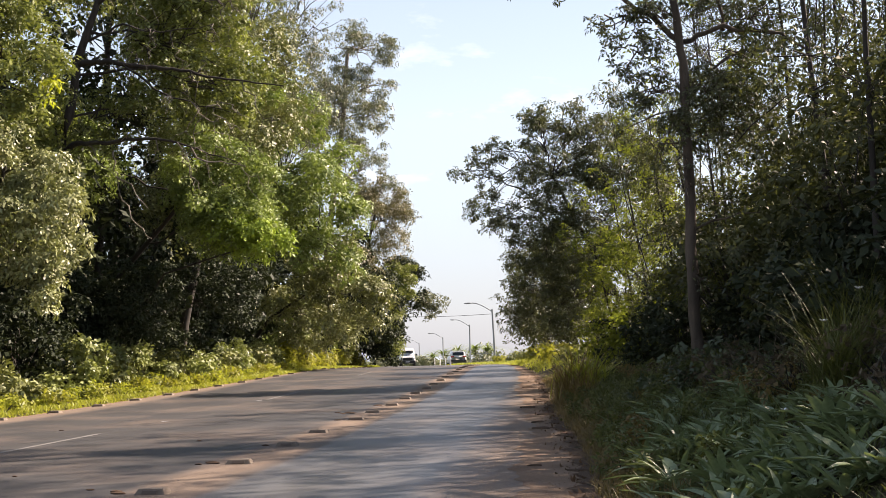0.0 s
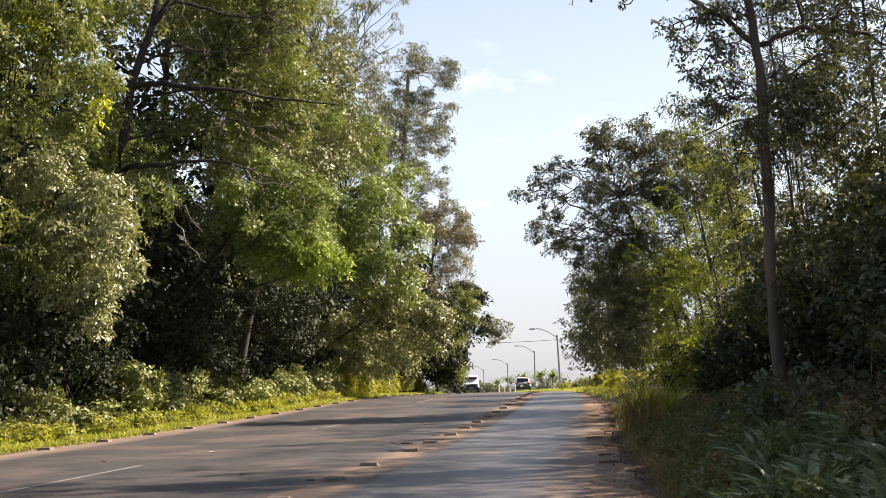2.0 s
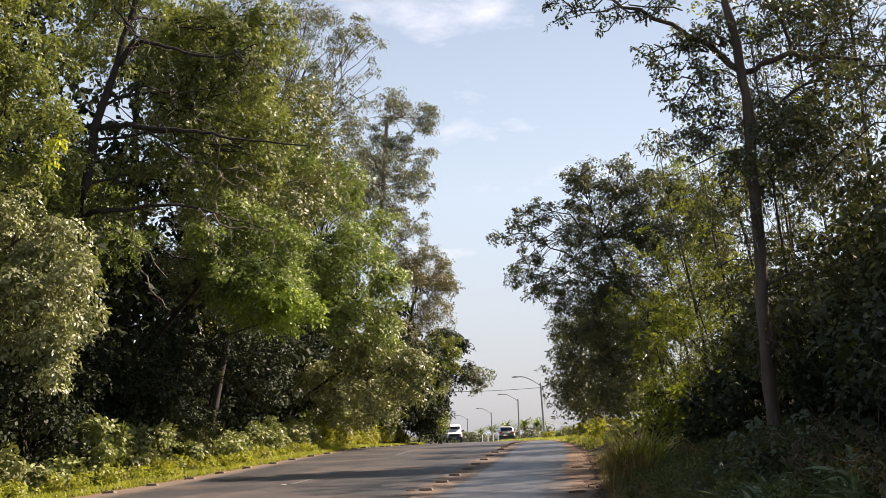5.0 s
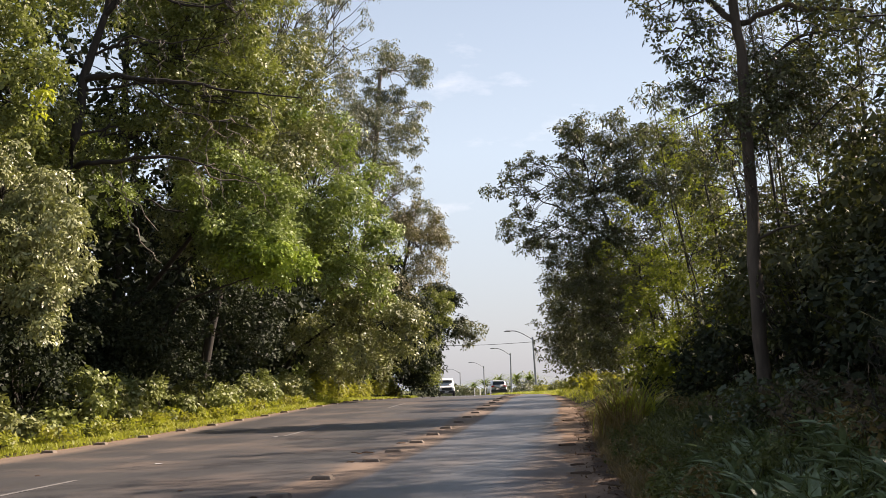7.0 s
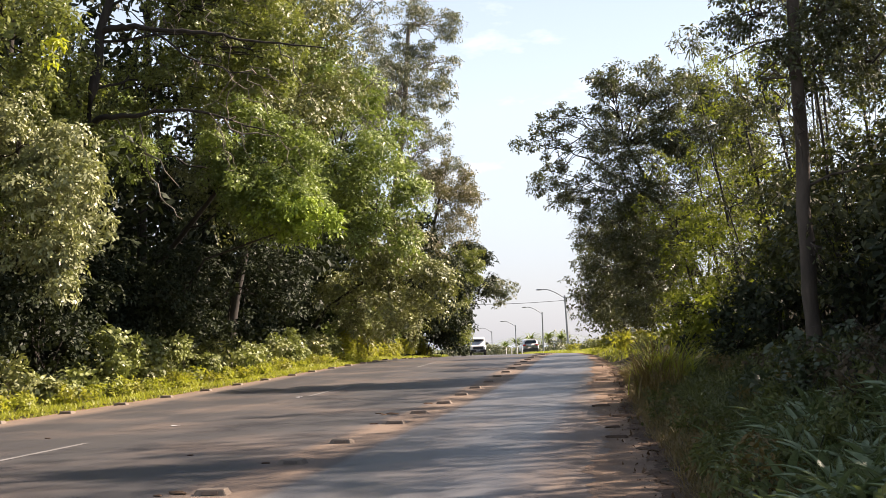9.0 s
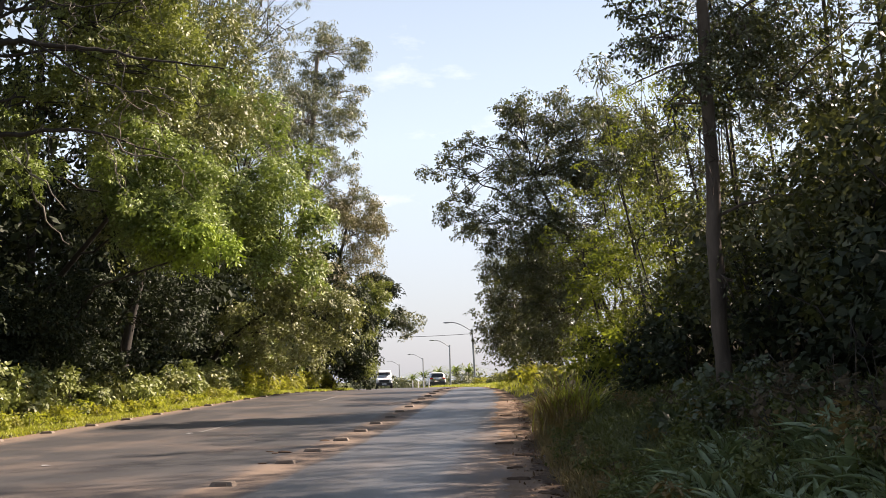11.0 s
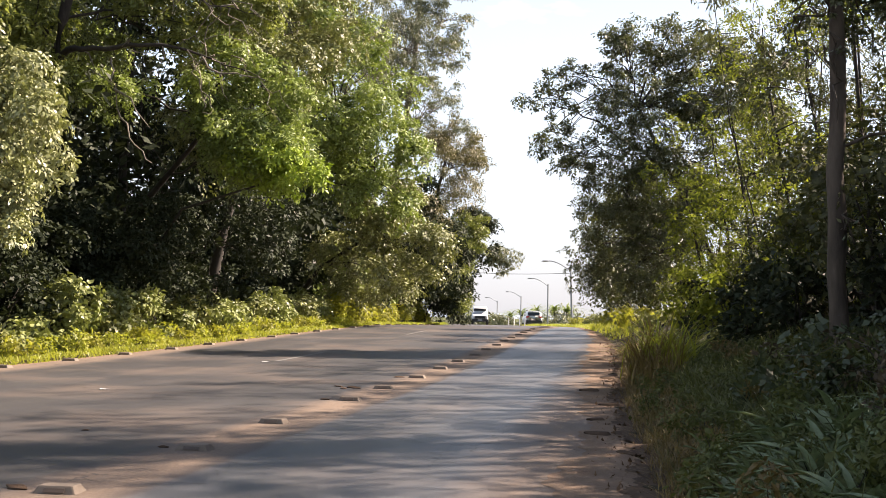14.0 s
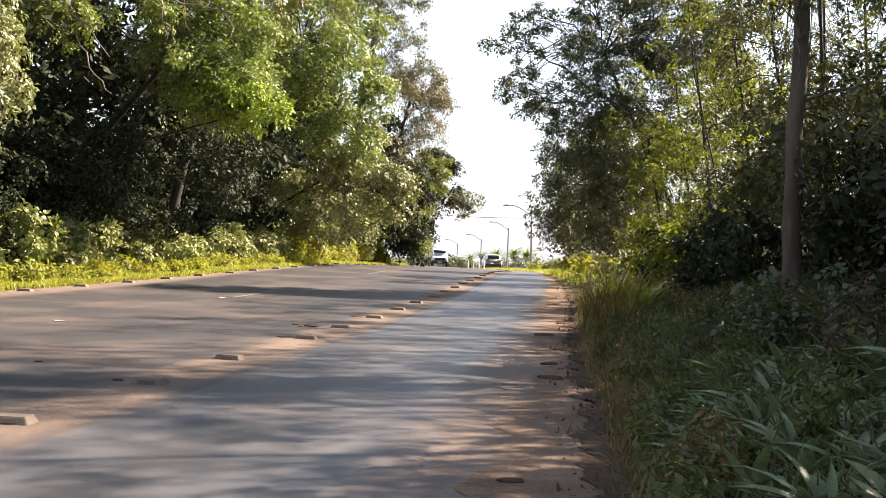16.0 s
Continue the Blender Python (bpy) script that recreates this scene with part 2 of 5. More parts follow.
    crack = m.math("MULTIPLY", m.math("LESS_THAN", vor.outputs["Distance"], 0.006), m.math("GREATER_THAN", m.noise(0.3, 2, 0.5, uv), 0.52))
    col = m.mix(m.math("MULTIPLY", crack, 0.6), col, (0.025, 0.023, 0.022))
    m.bump(m.math("ADD", grain, m.math("MULTIPLY", fine, 0.5)), 0.22, 0.006)
    rough = m.math("ADD", m.math("SUBTRACT", 0.46, m.math("MULTIPLY", side, 0.07)), m.math("ADD", m.math("MULTIPLY", dust, 0.4), m.math("MULTIPLY", m.noise(1.7, 4, 0.6, along.outputs["Vector"]), 0.22)), True)
    return m.finish(col, rough, spec=0.5)


def soil_material(name, dark, light):
    m = Mat(name)
    c = m.coords()
    a = m.noise(1.4, 5, 0.6, c)
    b = m.noise(22, 5, 0.7, c)
    col = m.mix(b, m.ramp(a, (0.3, dark), (0.7, light)), m.ramp(b, (0.3, dark), (0.75, light)))
    m.bump(m.math("ADD", b, m.math("MULTIPLY", a, 2.0)), 0.5, 0.03)
    return m.finish(col, 0.95, spec=0.2)


def ground_material():
    m = Mat("earth that turns to grass far off")
    c = m.coords()
    a, g = m.noise(1.4, 5, 0.6, c), m.noise(22, 5, 0.7, c)
    earth = m.mix(g, m.ramp(a, (0.3, (0.025, 0.02, 0.012)), (0.7, (0.06, 0.05, 0.026))), m.ramp(g, (0.3, (0.025, 0.02, 0.012)), (0.75, (0.06, 0.05, 0.026))))
    wide = m.noise(0.12, 5, 0.65, c)
    grass = m.ramp(wide, (0.3, (0.05, 0.066, 0.02)), (0.7, (0.105, 0.11, 0.036)))
    sep = m.add("SeparateXYZ")
    m.l.new(c, sep.inputs[0])
    far = m.math("MULTIPLY", m.math("SUBTRACT", m.math("ADD", sep.outputs["Y"], m.math("MULTIPLY", wide, 30.0)), 80.0), 0.05, True)
    m.bump(m.math("ADD", g, m.math("MULTIPLY", a, 2.0)), 0.5, 0.03)
    return m.finish(m.mix(far, earth, grass), 0.95, spec=0.2)


GROUND = ground_material()
ROAD = road_material()
SAND = soil_material("red sand shoulder", (0.13, 0.085, 0.058), (0.28, 0.2, 0.14))
EARTH = soil_material("dark earth and litter", (0.025, 0.02, 0.012), (0.06, 0.05, 0.026))
EARTH_RED = soil_material("red brown crumbly earth", (0.045, 0.028, 0.018), (0.13, 0.085, 0.056))
STUD = plain_material("dusty concrete stud", (0.21, 0.165, 0.125), 0.85, wear=0.4, scale=14)
STUD_FACE = plain_material("dirty reflector", (0.1, 0.07, 0.048), 0.4, wear=0.4)
LINE = plain_material("worn road paint", (0.3, 0.285, 0.265), 0.75, wear=0.8, scale=9)
STEEL = plain_material("galvanised steel", (0.32, 0.33, 0.34), 0.5, 0.6)
CONCRETE = plain_material("weathered concrete", (0.3, 0.29, 0.27), 0.85, wear=0.3)
CAR_WHITE = plain_material("white car paint", (0.78, 0.78, 0.77), 0.22, wear=0.03)
BLACK = plain_material("black plastic", (0.018, 0.018, 0.019), 0.5)
RUBBER = plain_material("tyre rubber", (0.02, 0.02, 0.02), 0.85)
ALLOY = plain_material("alloy", (0.45, 0.45, 0.46), 0.35, 0.9)
RED_LAMP = plain_material("red lamp lens", (0.5, 0.02, 0.015), 0.2)
CLEAR_LAMP = plain_material("clear lamp lens", (0.75, 0.75, 0.72), 0.15)
PLATE = plain_material("number plate", (0.62, 0.64, 0.68), 0.4)
GLASS = plain_material("tinted window glass", (0.015, 0.018, 0.022), 0.06, wear=0.0)

# ---- building helpers ----
rng = np.random.default_rng(7)


def np_mesh(name, verts, quads):
    """A mesh of quads from arrays."""
    me = bpy.data.meshes.new(name)
    verts, quads = np.asarray(verts, np.float32).reshape(-1, 3), np.asarray(quads, np.int32).reshape(-1, 4)
    me.vertices.add(len(verts))
    me.vertices.foreach_set("co", verts.ravel())
    me.loops.add(quads.size)
    me.loops.foreach_set("vertex_index", quads.ravel())
    me.polygons.add(len(quads))
    me.polygons.foreach_set("loop_start", np.arange(len(quads), dtype=np.int32) * 4)
    me.update(calc_edges=True)
    return me


def solid(name, me, material, parent=None, label="", smooth=False):
    me.materials.append(material)
    if smooth:
        me.polygons.foreach_set("use_smooth", np.ones(len(me.polygons), bool))
    ob = new(name, me)
    if parent is not None:
        ob.parent = parent
    return tagged(ob, label)


def part(name, bm, material, parent=None, label="", smooth=False):
    me = bpy.data.meshes.new(name)
    bm.to_mesh(me)
    bm.free()
    return solid(name, me, material, parent, label, smooth)


def thing(name, place, label, category, group="", kind=""):
    ob = new(name)
    ob.empty_display_size = 0.2
    ob.matrix_basis = place if isinstance(place, Matrix) else Matrix.Translation(place)
    return tagged(ob, label, category, group, kind)


def unit(v):
    return v / np.maximum(np.linalg.norm(v, axis=-1, keepdims=True), 1e-6)


def tube_arrays(points, radii, sides=7, start=0):
    """Rings round a bent line: vertices and quads."""
    p = np.asarray(points, float)
    r = np.asarray(radii, float)
    t = unit(np.gradient(p, axis=0))
    ref = np.where(np.abs(t[:, 2:3]) > 0.9, [[1.0, 0, 0]], [[0, 0, 1.0]])
    a = unit(np.cross(t, ref))
    b = np.cross(t, a)
    ang = np.linspace(0, 2 * np.pi, sides, endpoint=False)
    v = p[:, None] + r[:, None, None] * (np.cos(ang)[None, :, None] * a[:, None] + np.sin(ang)[None, :, None] * b[:, None])
    i, j = np.meshgrid(np.arange(len(p) - 1), np.arange(sides), indexing="ij")
    k = (j + 1) % sides
    q = np.stack([i * sides + j, i * sides + k, (i + 1) * sides + k, (i + 1) * sides + j], -1).reshape(-1, 4) + start
    return v.reshape(-1, 3), q


def tubes(name, lines, material, parent=None, label="", sides=7):
    """Several bent lines (points, radii) joined into one mesh."""
    vs, qs, n = [], [], 0
    for pts, rad in lines:
        v, q = tube_arrays(pts, rad, sides, n)
        vs.append(v)
        qs.append(q)
        n += len(v)
    return solid(name, np_mesh(name, np.concatenate(vs), np.concatenate(qs)), material, parent, label, smooth=True)


def bent(a, b, sag=0.0, steps=6, wob=0.0):
    """A line from a to b that bows and wanders a little."""
    s = np.linspace(0, 1, steps)[:, None]
    a, b = np.asarray(a, float), np.asarray(b, float)
    p = a + (b - a) * s
    p[:, 2] += sag * np.sin(np.pi * s[:, 0])
    if wob:
        w = rng.normal(0, wob, (steps, 3))
        w[0] = w[-1] = 0
        p += w
    return p


def leaves_mesh(name, centres, radii, sprays, per, size, droop=0.25, up=0.15, twig=0.5, shell=0.62, slim=0.42, core=0, tuft=13):
    """Leafy tufts, like small rosettes at the twigs' ends, that stand out of round clumps with gaps between them."""
    centres, radii = np.asarray(centres, float), np.asarray(radii, float)
    weight = radii ** 2
    size *= 1.12
    tufts = max(8, int(0.66 * sprays * per / tuft))
    pick = rng.choice(len(centres), tufts, p=weight / weight.sum())
    c, r = centres[pick], radii[pick, None]
    u = unit(unit(rng.normal(size=(tufts, 3))) + [0, 0, 0.3 + up])
    mid = c + u * [1, 1, 0.8] * r * (shell + (1.15 - shell) * rng.random((tufts, 1)) ** 0.8)
    mid[:, 2] -= droop * 0.3 * r[:, 0] * rng.random(tufts)
    axis = unit(u * 0.8 + rng.normal(0, 0.5, (tufts, 3)) + [0, 0, 0.55])
    e1 = unit(np.cross(axis, rng.normal(size=(tufts, 3))))
    e2 = np.cross(axis, e1)
    wide = size * rng.uniform(0.5, 1.3, (tufts, 1)) * (1 + twig)
    n = tufts * tuft
    a = (np.arange(tuft)[None] * 2.4 + rng.uniform(0, 6.28, (tufts, 1)) + rng.normal(0, 0.35, (tufts, tuft))).reshape(n, 1)
    rad = np.repeat(e1, tuft, 0) * np.cos(a) + np.repeat(e2, tuft, 0) * np.sin(a)
    ax = np.repeat(axis, tuft, 0)
    f = np.tile(((np.arange(tuft) + 0.5) / tuft) ** 0.7, tufts)[:, None] * rng.uniform(0.7, 1.2, (n, 1))
    pos = np.repeat(mid, tuft, 0) + rad * np.repeat(wide, tuft, 0) * f * 0.85 + ax * np.repeat(wide, tuft, 0) * (0.35 - 0.5 * f)
    d = unit(rad * 0.9 + ax * 0.15 + rng.normal(0, 0.3, (n, 3)) - [0, 0, droop * 1.2])
    nor = unit(ax + rng.normal(0, 0.38, (n, 3)))
    s = unit(np.cross(d, nor))
    nor = np.cross(s, d)
    le = size * rng.uniform(0.65, 1.3, (n, 1))
    w = le * slim * 0.55
    v = np.stack([pos, pos + d * le * 0.45 + s * w + nor * w * 0.3, pos + d * le - nor * le * 0.15, pos + d * le * 0.45 - s * w + nor * w * 0.3], 1)
    # large inner leaves that close the heart of each clump
    m = len(centres) * core
    if m:
        c, r = np.repeat(centres, core, 0), np.repeat(radii, core)[:, None]
        p = c + unit(rng.normal(size=(m, 3))) * r * 0.62 * rng.random((m, 1)) ** 0.4
        d = unit(rng.normal(size=(m, 3)))
        s = unit(np.cross(d, rng.normal(size=(m, 3))))
        h = np.minimum(r * rng.uniform(0.2, 0.36, (m, 1)), size * rng.uniform(0.5, 0.85, (m, 1)))
        v = np.concatenate([v, np.stack([p - d * h, p + s * h * 0.6, p + d * h, p - s * h * 0.6], 1)])
    return np_mesh(name, v.reshape(-1, 3), np.arange(len(v) * 4).reshape(-1, 4))


def tree(name, label, trunk, r0, crowns, leaf_mat, bark, size=0.14, per=9, dense=26.0, extra=(), group="", droop=0.25, slim=0.42, limbs=True, category="tree", core=34, lumps=1.0, limb=0.4, shell=0.62):
    """trunk: points from the foot up. crowns: (x, y, z, rx, ry, rz, clumps, clump radius). extra: further bare limbs (points, radii)."""
    foot = np.asarray(trunk[0], float)
    top = thing(name, tuple(foot), label, category, group)
    tp = np.asarray(trunk, float) - foot
    fine = np.linspace(0, len(tp) - 1, 4 * (len(tp) - 1) + 1)
    line = np.stack([np.interp(fine, np.arange(len(tp)), tp[:, k]) for k in range(3)], 1)
    line[1:-1] += rng.normal(0, r0 * 0.1, (len(line) - 2, 3))
    rad = r0 * np.linspace(1, 0.42, len(line))
    rad[0] *= 1.35
    rad[1:] *= rng.uniform(0.92, 1.08, len(line) - 1)
    line[0, 2] -= 0.25
    tubes("trunk", [(line, rad)], bark, top, sides=10)
    cs, rs, fine_wood = [], [], []
    for x, y, z, rx, ry, rz, count, cr in crowns:
        mid = np.array([x, y, z]) - foot
        count, cr = int(count * lumps), cr * lumps ** -0.5
        u = unit(rng.normal(size=(count, 3))) * rng.uniform(0.25, 1.35, (count, 1)) ** 0.5
        c = mid + u * [rx, ry, rz]
        cs.append(c)
        rs.append(cr * rng.uniform(0.4, 1.5, count))
        if limbs:
            below = line[line[:, 2] < mid[2] + 0.2]
            from_pt = below[-1] if len(below) else line[0]
            tubes("limb", [(bent(from_pt, mid, 0.25, 7, min(0.12, 0.03 * float(np.linalg.norm(mid - from_pt)))), np.linspace(r0 * limb, r0 * limb * 0.4, 7))], bark, top, sides=6)
            for e in c[:: 2]:
                fine_wood.append((bent(from_pt + (mid - from_pt) * rng.uniform(0.35, 1.0), e, 0.15, 6, 0.05), np.linspace(r0 * 0.13, 0.01, 6)))
    for pts, radii in extra:
        tubes("limb", [(np.asarray(pts, float) - foot, radii)], bark, top, sides=6)
    if fine_wood:
        tagged(tubes("twig", fine_wood, bark, top, sides=4), kind="stuff")
    cs, rs = np.concatenate(cs), np.concatenate(rs)
    sprays = int(dense * (rs ** 2).sum())
    tagged(solid("crown", leaves_mesh("crown", cs, rs, sprays, per, size, droop, slim=slim, core=core, shell=shell), leaf_mat, top), kind="stuff")
    return top


def bush(name, label, x, y, z, rx, ry, rz, clumps, cr, mat, size=0.12, dense=30, per=8, group="", droop=0.2, slim=0.5):
    """A many-stemmed shrub."""
    top = thing(name, (x, y, z), label, "shrub", group)
    u = unit(rng.normal(size=(clumps, 3))) * rng.uniform(0.3, 1, (clumps, 1)) ** 0.5
    c = u * [rx, ry, rz] + [0, 0, rz * 0.95]
    c[:, 2] = np.maximum(c[:, 2], cr * 0.3)
    r = cr * rng.uniform(0.7, 1.3, clumps)
    w = min(1.0, rx * 1.1)
    stems = [(bent((rng.normal(0, 0.12 * w), rng.normal(0, 0.12 * w), -0.15 * w), e, 0.15 * w, 5, 0.05 * w), np.linspace(0.025 * w, 0.008 * w, 5)) for e in c[:12]]
    tagged(tubes("stem", stems, BARK_DARK, top, sides=4), kind="stuff")
    tagged(solid("foliage", leaves_mesh("foliage", c, r, int(dense * (r ** 2).sum()), per, size, droop, slim=slim, shell=0.3, core=20 if cr > 0.3 else 6), mat, top), kind="stuff")
    return top


# ---- the road's line ----


def smooth_step(a, b, v):
    s = np.clip((np.asarray(v, float) - a) / (b - a), 0, 1)
    return s * s * (3 - 2 * s)


def stud_line(y):
    y = np.asarray(y, float)
    a, b = np.clip(y - 15, 0, 400), np.clip(y - 78, 0, 82)
    c = np.clip(y - 160, 0, 1000)
    return -3.9 - 0.012 * a - 0.00033 * np.minimum(a, 145) ** 2 - 0.0028 * np.minimum(b, 40) ** 2 - 0.224 * np.clip(b - 40, 0, 42) - c * 0.3


def road_z(y):
    y = np.asarray(y, float)
    d = np.clip(y - 60, 0, 220)
    return 0.43 * smooth_step(25, 60, y) - 0.0125 * d - 0.0003 * np.clip(y - 114, 0, 90) ** 2 - np.clip(y - 280, 0, 500) * 0.02


def left_edge(y):
    y = np.asarray(y, float)
    return stud_line(y) - 8.15 + 0.65 * smooth_step(28, 60, y)


def asphalt_edge(y):
    return stud_line(y) + 3.55 - 0.58 * smooth_step(18, 38, y) - 0.5 * smooth_step(42, 68, y) - 0.5 * smooth_step(48, 76, y)


def dirt_edge(y):
    return stud_line(y) + 4.1 - 0.35 * smooth_step(14, 26, y) - 0.5 * smooth_step(26, 60, y) - 0.75 * smooth_step(40, 66, y) - 0.5 * smooth_step(48, 76, y)


def ground_z(x, y):
    """The height of the ground: level along the road, a bank on each side, falling away far off."""
    x, y = np.asarray(x, float), np.asarray(y, float)
    base = road_z(y)
    o = x - dirt_edge(y)
    p = left_edge(y) - x
    bank = 0.36 * smooth_step(0.1, 1.2, o) + 0.55 * smooth_step(1.0, 2.6, o) + 1.5 * smooth_step(2.2, 6.5, o)
    bank = bank * (1 - 0.6 * smooth_step(45, 75, y)) * (1 - smooth_step(85, 130, y))
    hill = 0.06 * smooth_step(0, 0.5, p) + 1.8 * smooth_step(2.4, 9, p) * (1 - smooth_step(72, 92, y))
    far = smooth_step(35, 140, np.abs(x + 6)) * 5 + smooth_step(260, 900, y) * 3
    rough = 0.05 * np.sin(x * 2.3 + y * 1.1) * np.sin(y * 1.7 - x * 0.6)
    off = np.maximum(smooth_step(0.3, 1.5, o), smooth_step(0.6, 2.0, p))
    under = -0.1 * (1 - np.maximum(smooth_step(-0.05, 0.3, o), smooth_step(0.1, 0.5, p)))
    return base + bank + hill - far + rough * off + under


def strip(name, material, ys, edge_a, edge_b, lift, cols=12, uv=False, ragged=0.0, crown=0.0):
    """A band that lies on the road's line between two edges."""
    ys = np.asarray(ys, float)
    s = np.linspace(0, 1, cols)
    a, b = edge_a(ys)[:, None], edge_b(ys)[:, None]
    if ragged:
        b = b + ragged * (np.sin(ys * 1.9) * 0.4 + np.sin(ys * 4.7 + 1) * 0.35 + np.sin(ys * 11.3) * 0.25)[:, None]
    x = a + (b - a) * s[None]
    y = np.repeat(ys[:, None], cols, 1)
    z = road_z(y) + lift
    if ragged:
        z = z - 0.03 * (s[None] > 0.99)
    i, j = np.meshgrid(np.arange(len(ys) - 1), np.arange(cols - 1), indexing="ij")
    q = np.stack([i * cols + j, i * cols + j + 1, (i + 1) * cols + j + 1, (i + 1) * cols + j], -1).reshape(-1, 4)
    me = np_mesh(name, np.stack([x, y, z], -1), q)
    if uv:
        lay = me.uv_layers.new(name="UVMap")
        co = np.stack([(x - stud_line(y)).ravel(), y.ravel()], 1)[q.ravel()]
        lay.data.foreach_set("uv", co.astype(np.float32).ravel())
    return tagged(solid(name, me, material, smooth=True), kind="structure")


# ---- ground, road and shoulders ----
gx = np.concatenate([[-3000, -1200, -500, -250, -140, -90, -60], np.arange(-45, -13.9, 1.2), np.arange(-13.5, -0.9, 1.0), np.arange(-0.7, 8, 0.3), np.arange(8.5, 40, 2.5), [55, 80, 120, 200, 400, 1200, 3000]])
gy = np.concatenate([[-400, -120, -50, -25], np.arange(-15, 60, 0.6), np.arange(60, 130, 2), np.arange(132, 300, 8), [320, 400, 520, 700, 1000, 1600, 3500]])
GX, GY = np.meshgrid(gx, gy)
nx = len(gx)
gi, gj = np.meshgrid(np.arange(len(gy) - 1), np.arange(nx - 1), indexing="ij")
gq = np.stack([gi * nx + gj, gi * nx + gj + 1, (gi + 1) * nx + gj + 1, (gi + 1) * nx + gj], -1).reshape(-1, 4)
ground = solid("ground", np_mesh("ground", np.stack([GX, GY, ground_z(GX, GY)], -1), gq), GROUND, smooth=True)
tagged(ground, "dark earth with leaf litter under roadside trees", "ground", kind="structure")

road_ys = np.concatenate([np.arange(-30, 60, 0.5), np.arange(60, 300, 2.0)])
road = strip("road", ROAD, road_ys, left_edge, lambda y: asphalt_edge(y) + 0.15, 0.0, 24, uv=True)
tagged(road, "worn grey asphalt road dusted with red sand", "road")


def sand_edge(y):
    return asphalt_edge(y) + 0.07 * np.sin(y * 0.7) + 0.06 * np.sin(y * 2.1 + 1) + 0.04 * np.sin(y * 5.3) + 0.03 * np.sin(y * 13.1)


shoulder = strip("shoulder", SAND, np.arange(-30, 110, 0.1), lambda y: sand_edge(y) - 0.12, lambda y: dirt_edge(y) + 0.12, 0.005, 6, ragged=0.16)
tagged(shoulder, "sandy red shoulder beside the asphalt", "shoulder")
earth_edge = strip("earth_edge", EARTH_RED, np.arange(-30, 70, 0.06), lambda y: dirt_edge(y) - 0.06 - 0.05 * np.sin(y * 1.3) - 0.045 * np.sin(y * 4.7 + 2) - 0.035 * np.sin(y * 11.1) - 0.025 * np.sin(y * 27.3), lambda y: dirt_edge(y) + 0.3, 0.011, 4, ragged=0.1)
tagged(earth_edge, "dark crumbly earth where the shoulder meets the bank", "earth strip")
edge_sand = strip("verge", SAND, np.arange(-10, 110, 0.25), left_edge, lambda y: left_edge(y) - 0.42, -0.01, 4, ragged=0.14)
tagged(edge_sand, "strip of pale sand between asphalt and grass", "sand strip")

# worn white dashes between the two far lanes
for k, y0 in enumerate((-0.5, 15.8, 31.9, 48.0, 64.0)):
    ln = strip("lane_marking", LINE, np.linspace(y0, y0 + 4.4, 12), lambda y: stud_line(y) - 4.02, lambda y: stud_line(y) - 3.92, 0.005, 2)
    tagged(ln, "worn white dash painted on the asphalt", "road marking", "white dashes on the road")


def stud_body():
    bm = bmesh.new()
    bmesh.ops.create_cube(bm, size=1.0)
    for v in bm.verts:
        v.co.x *= 0.33 if v.co.z < 0 else 0.25
        v.co.y *= 0.22 if v.co.z < 0 else 0.14
        v.co.z = -0.015 if v.co.z < 0 else 0.052
    bmesh.ops.bevel(bm, geom=bm.edges[:], offset=0.014, segments=2, profile=0.7, affect="EDGES")
    return bm


def stud_face():
    bm = bmesh.new()
    bmesh.ops.create_cube(bm, size=1.0)
    for v in bm.verts:
        v.co = Vector((v.co.x * 0.15, -0.094 + v.co.y * 0.01 + v.co.z * 0.024, 0.024 + v.co.z * 0.026))
    return bm


first = thing("road_stud", (0, -20, 0), "dusty raised block stud fixed on the asphalt", "road stud", "studs along the road")
part("body", stud_body(), STUD, first)
face = part("reflector", stud_face(), STUD_FACE, first, "dirty dark reflector")
back = part("reflector", stud_face(), STUD_FACE, first, "dirty dark reflector")
back.matrix_basis = pose(0, 0, 0, 0, 0, 180)


def put_stud(x, y, first_one=[True]):
    m = pose(x, y, float(road_z(y)) + 0.002, 0, 0, rng.uniform(-6, 6))
    if first_one[0]:
        first.matrix_basis = m
        first_one[0] = False
        return first
    return copy_thing(first, m)


def debris():
    """A flat crumb of caked dirt."""
    bm = bmesh.new()
    bmesh.ops.create_icosphere(bm, subdivisions=2, radius=0.5)
    shift = Vector((rng.uniform(0, 50), rng.uniform(0, 50), 0))
    for v in bm.verts:
        f = 1 + 0.7 * noise.noise(v.co * 2.9 + shift)
        v.co = Vector((v.co.x * f, v.co.y * f, v.co.z * f))
    return bm


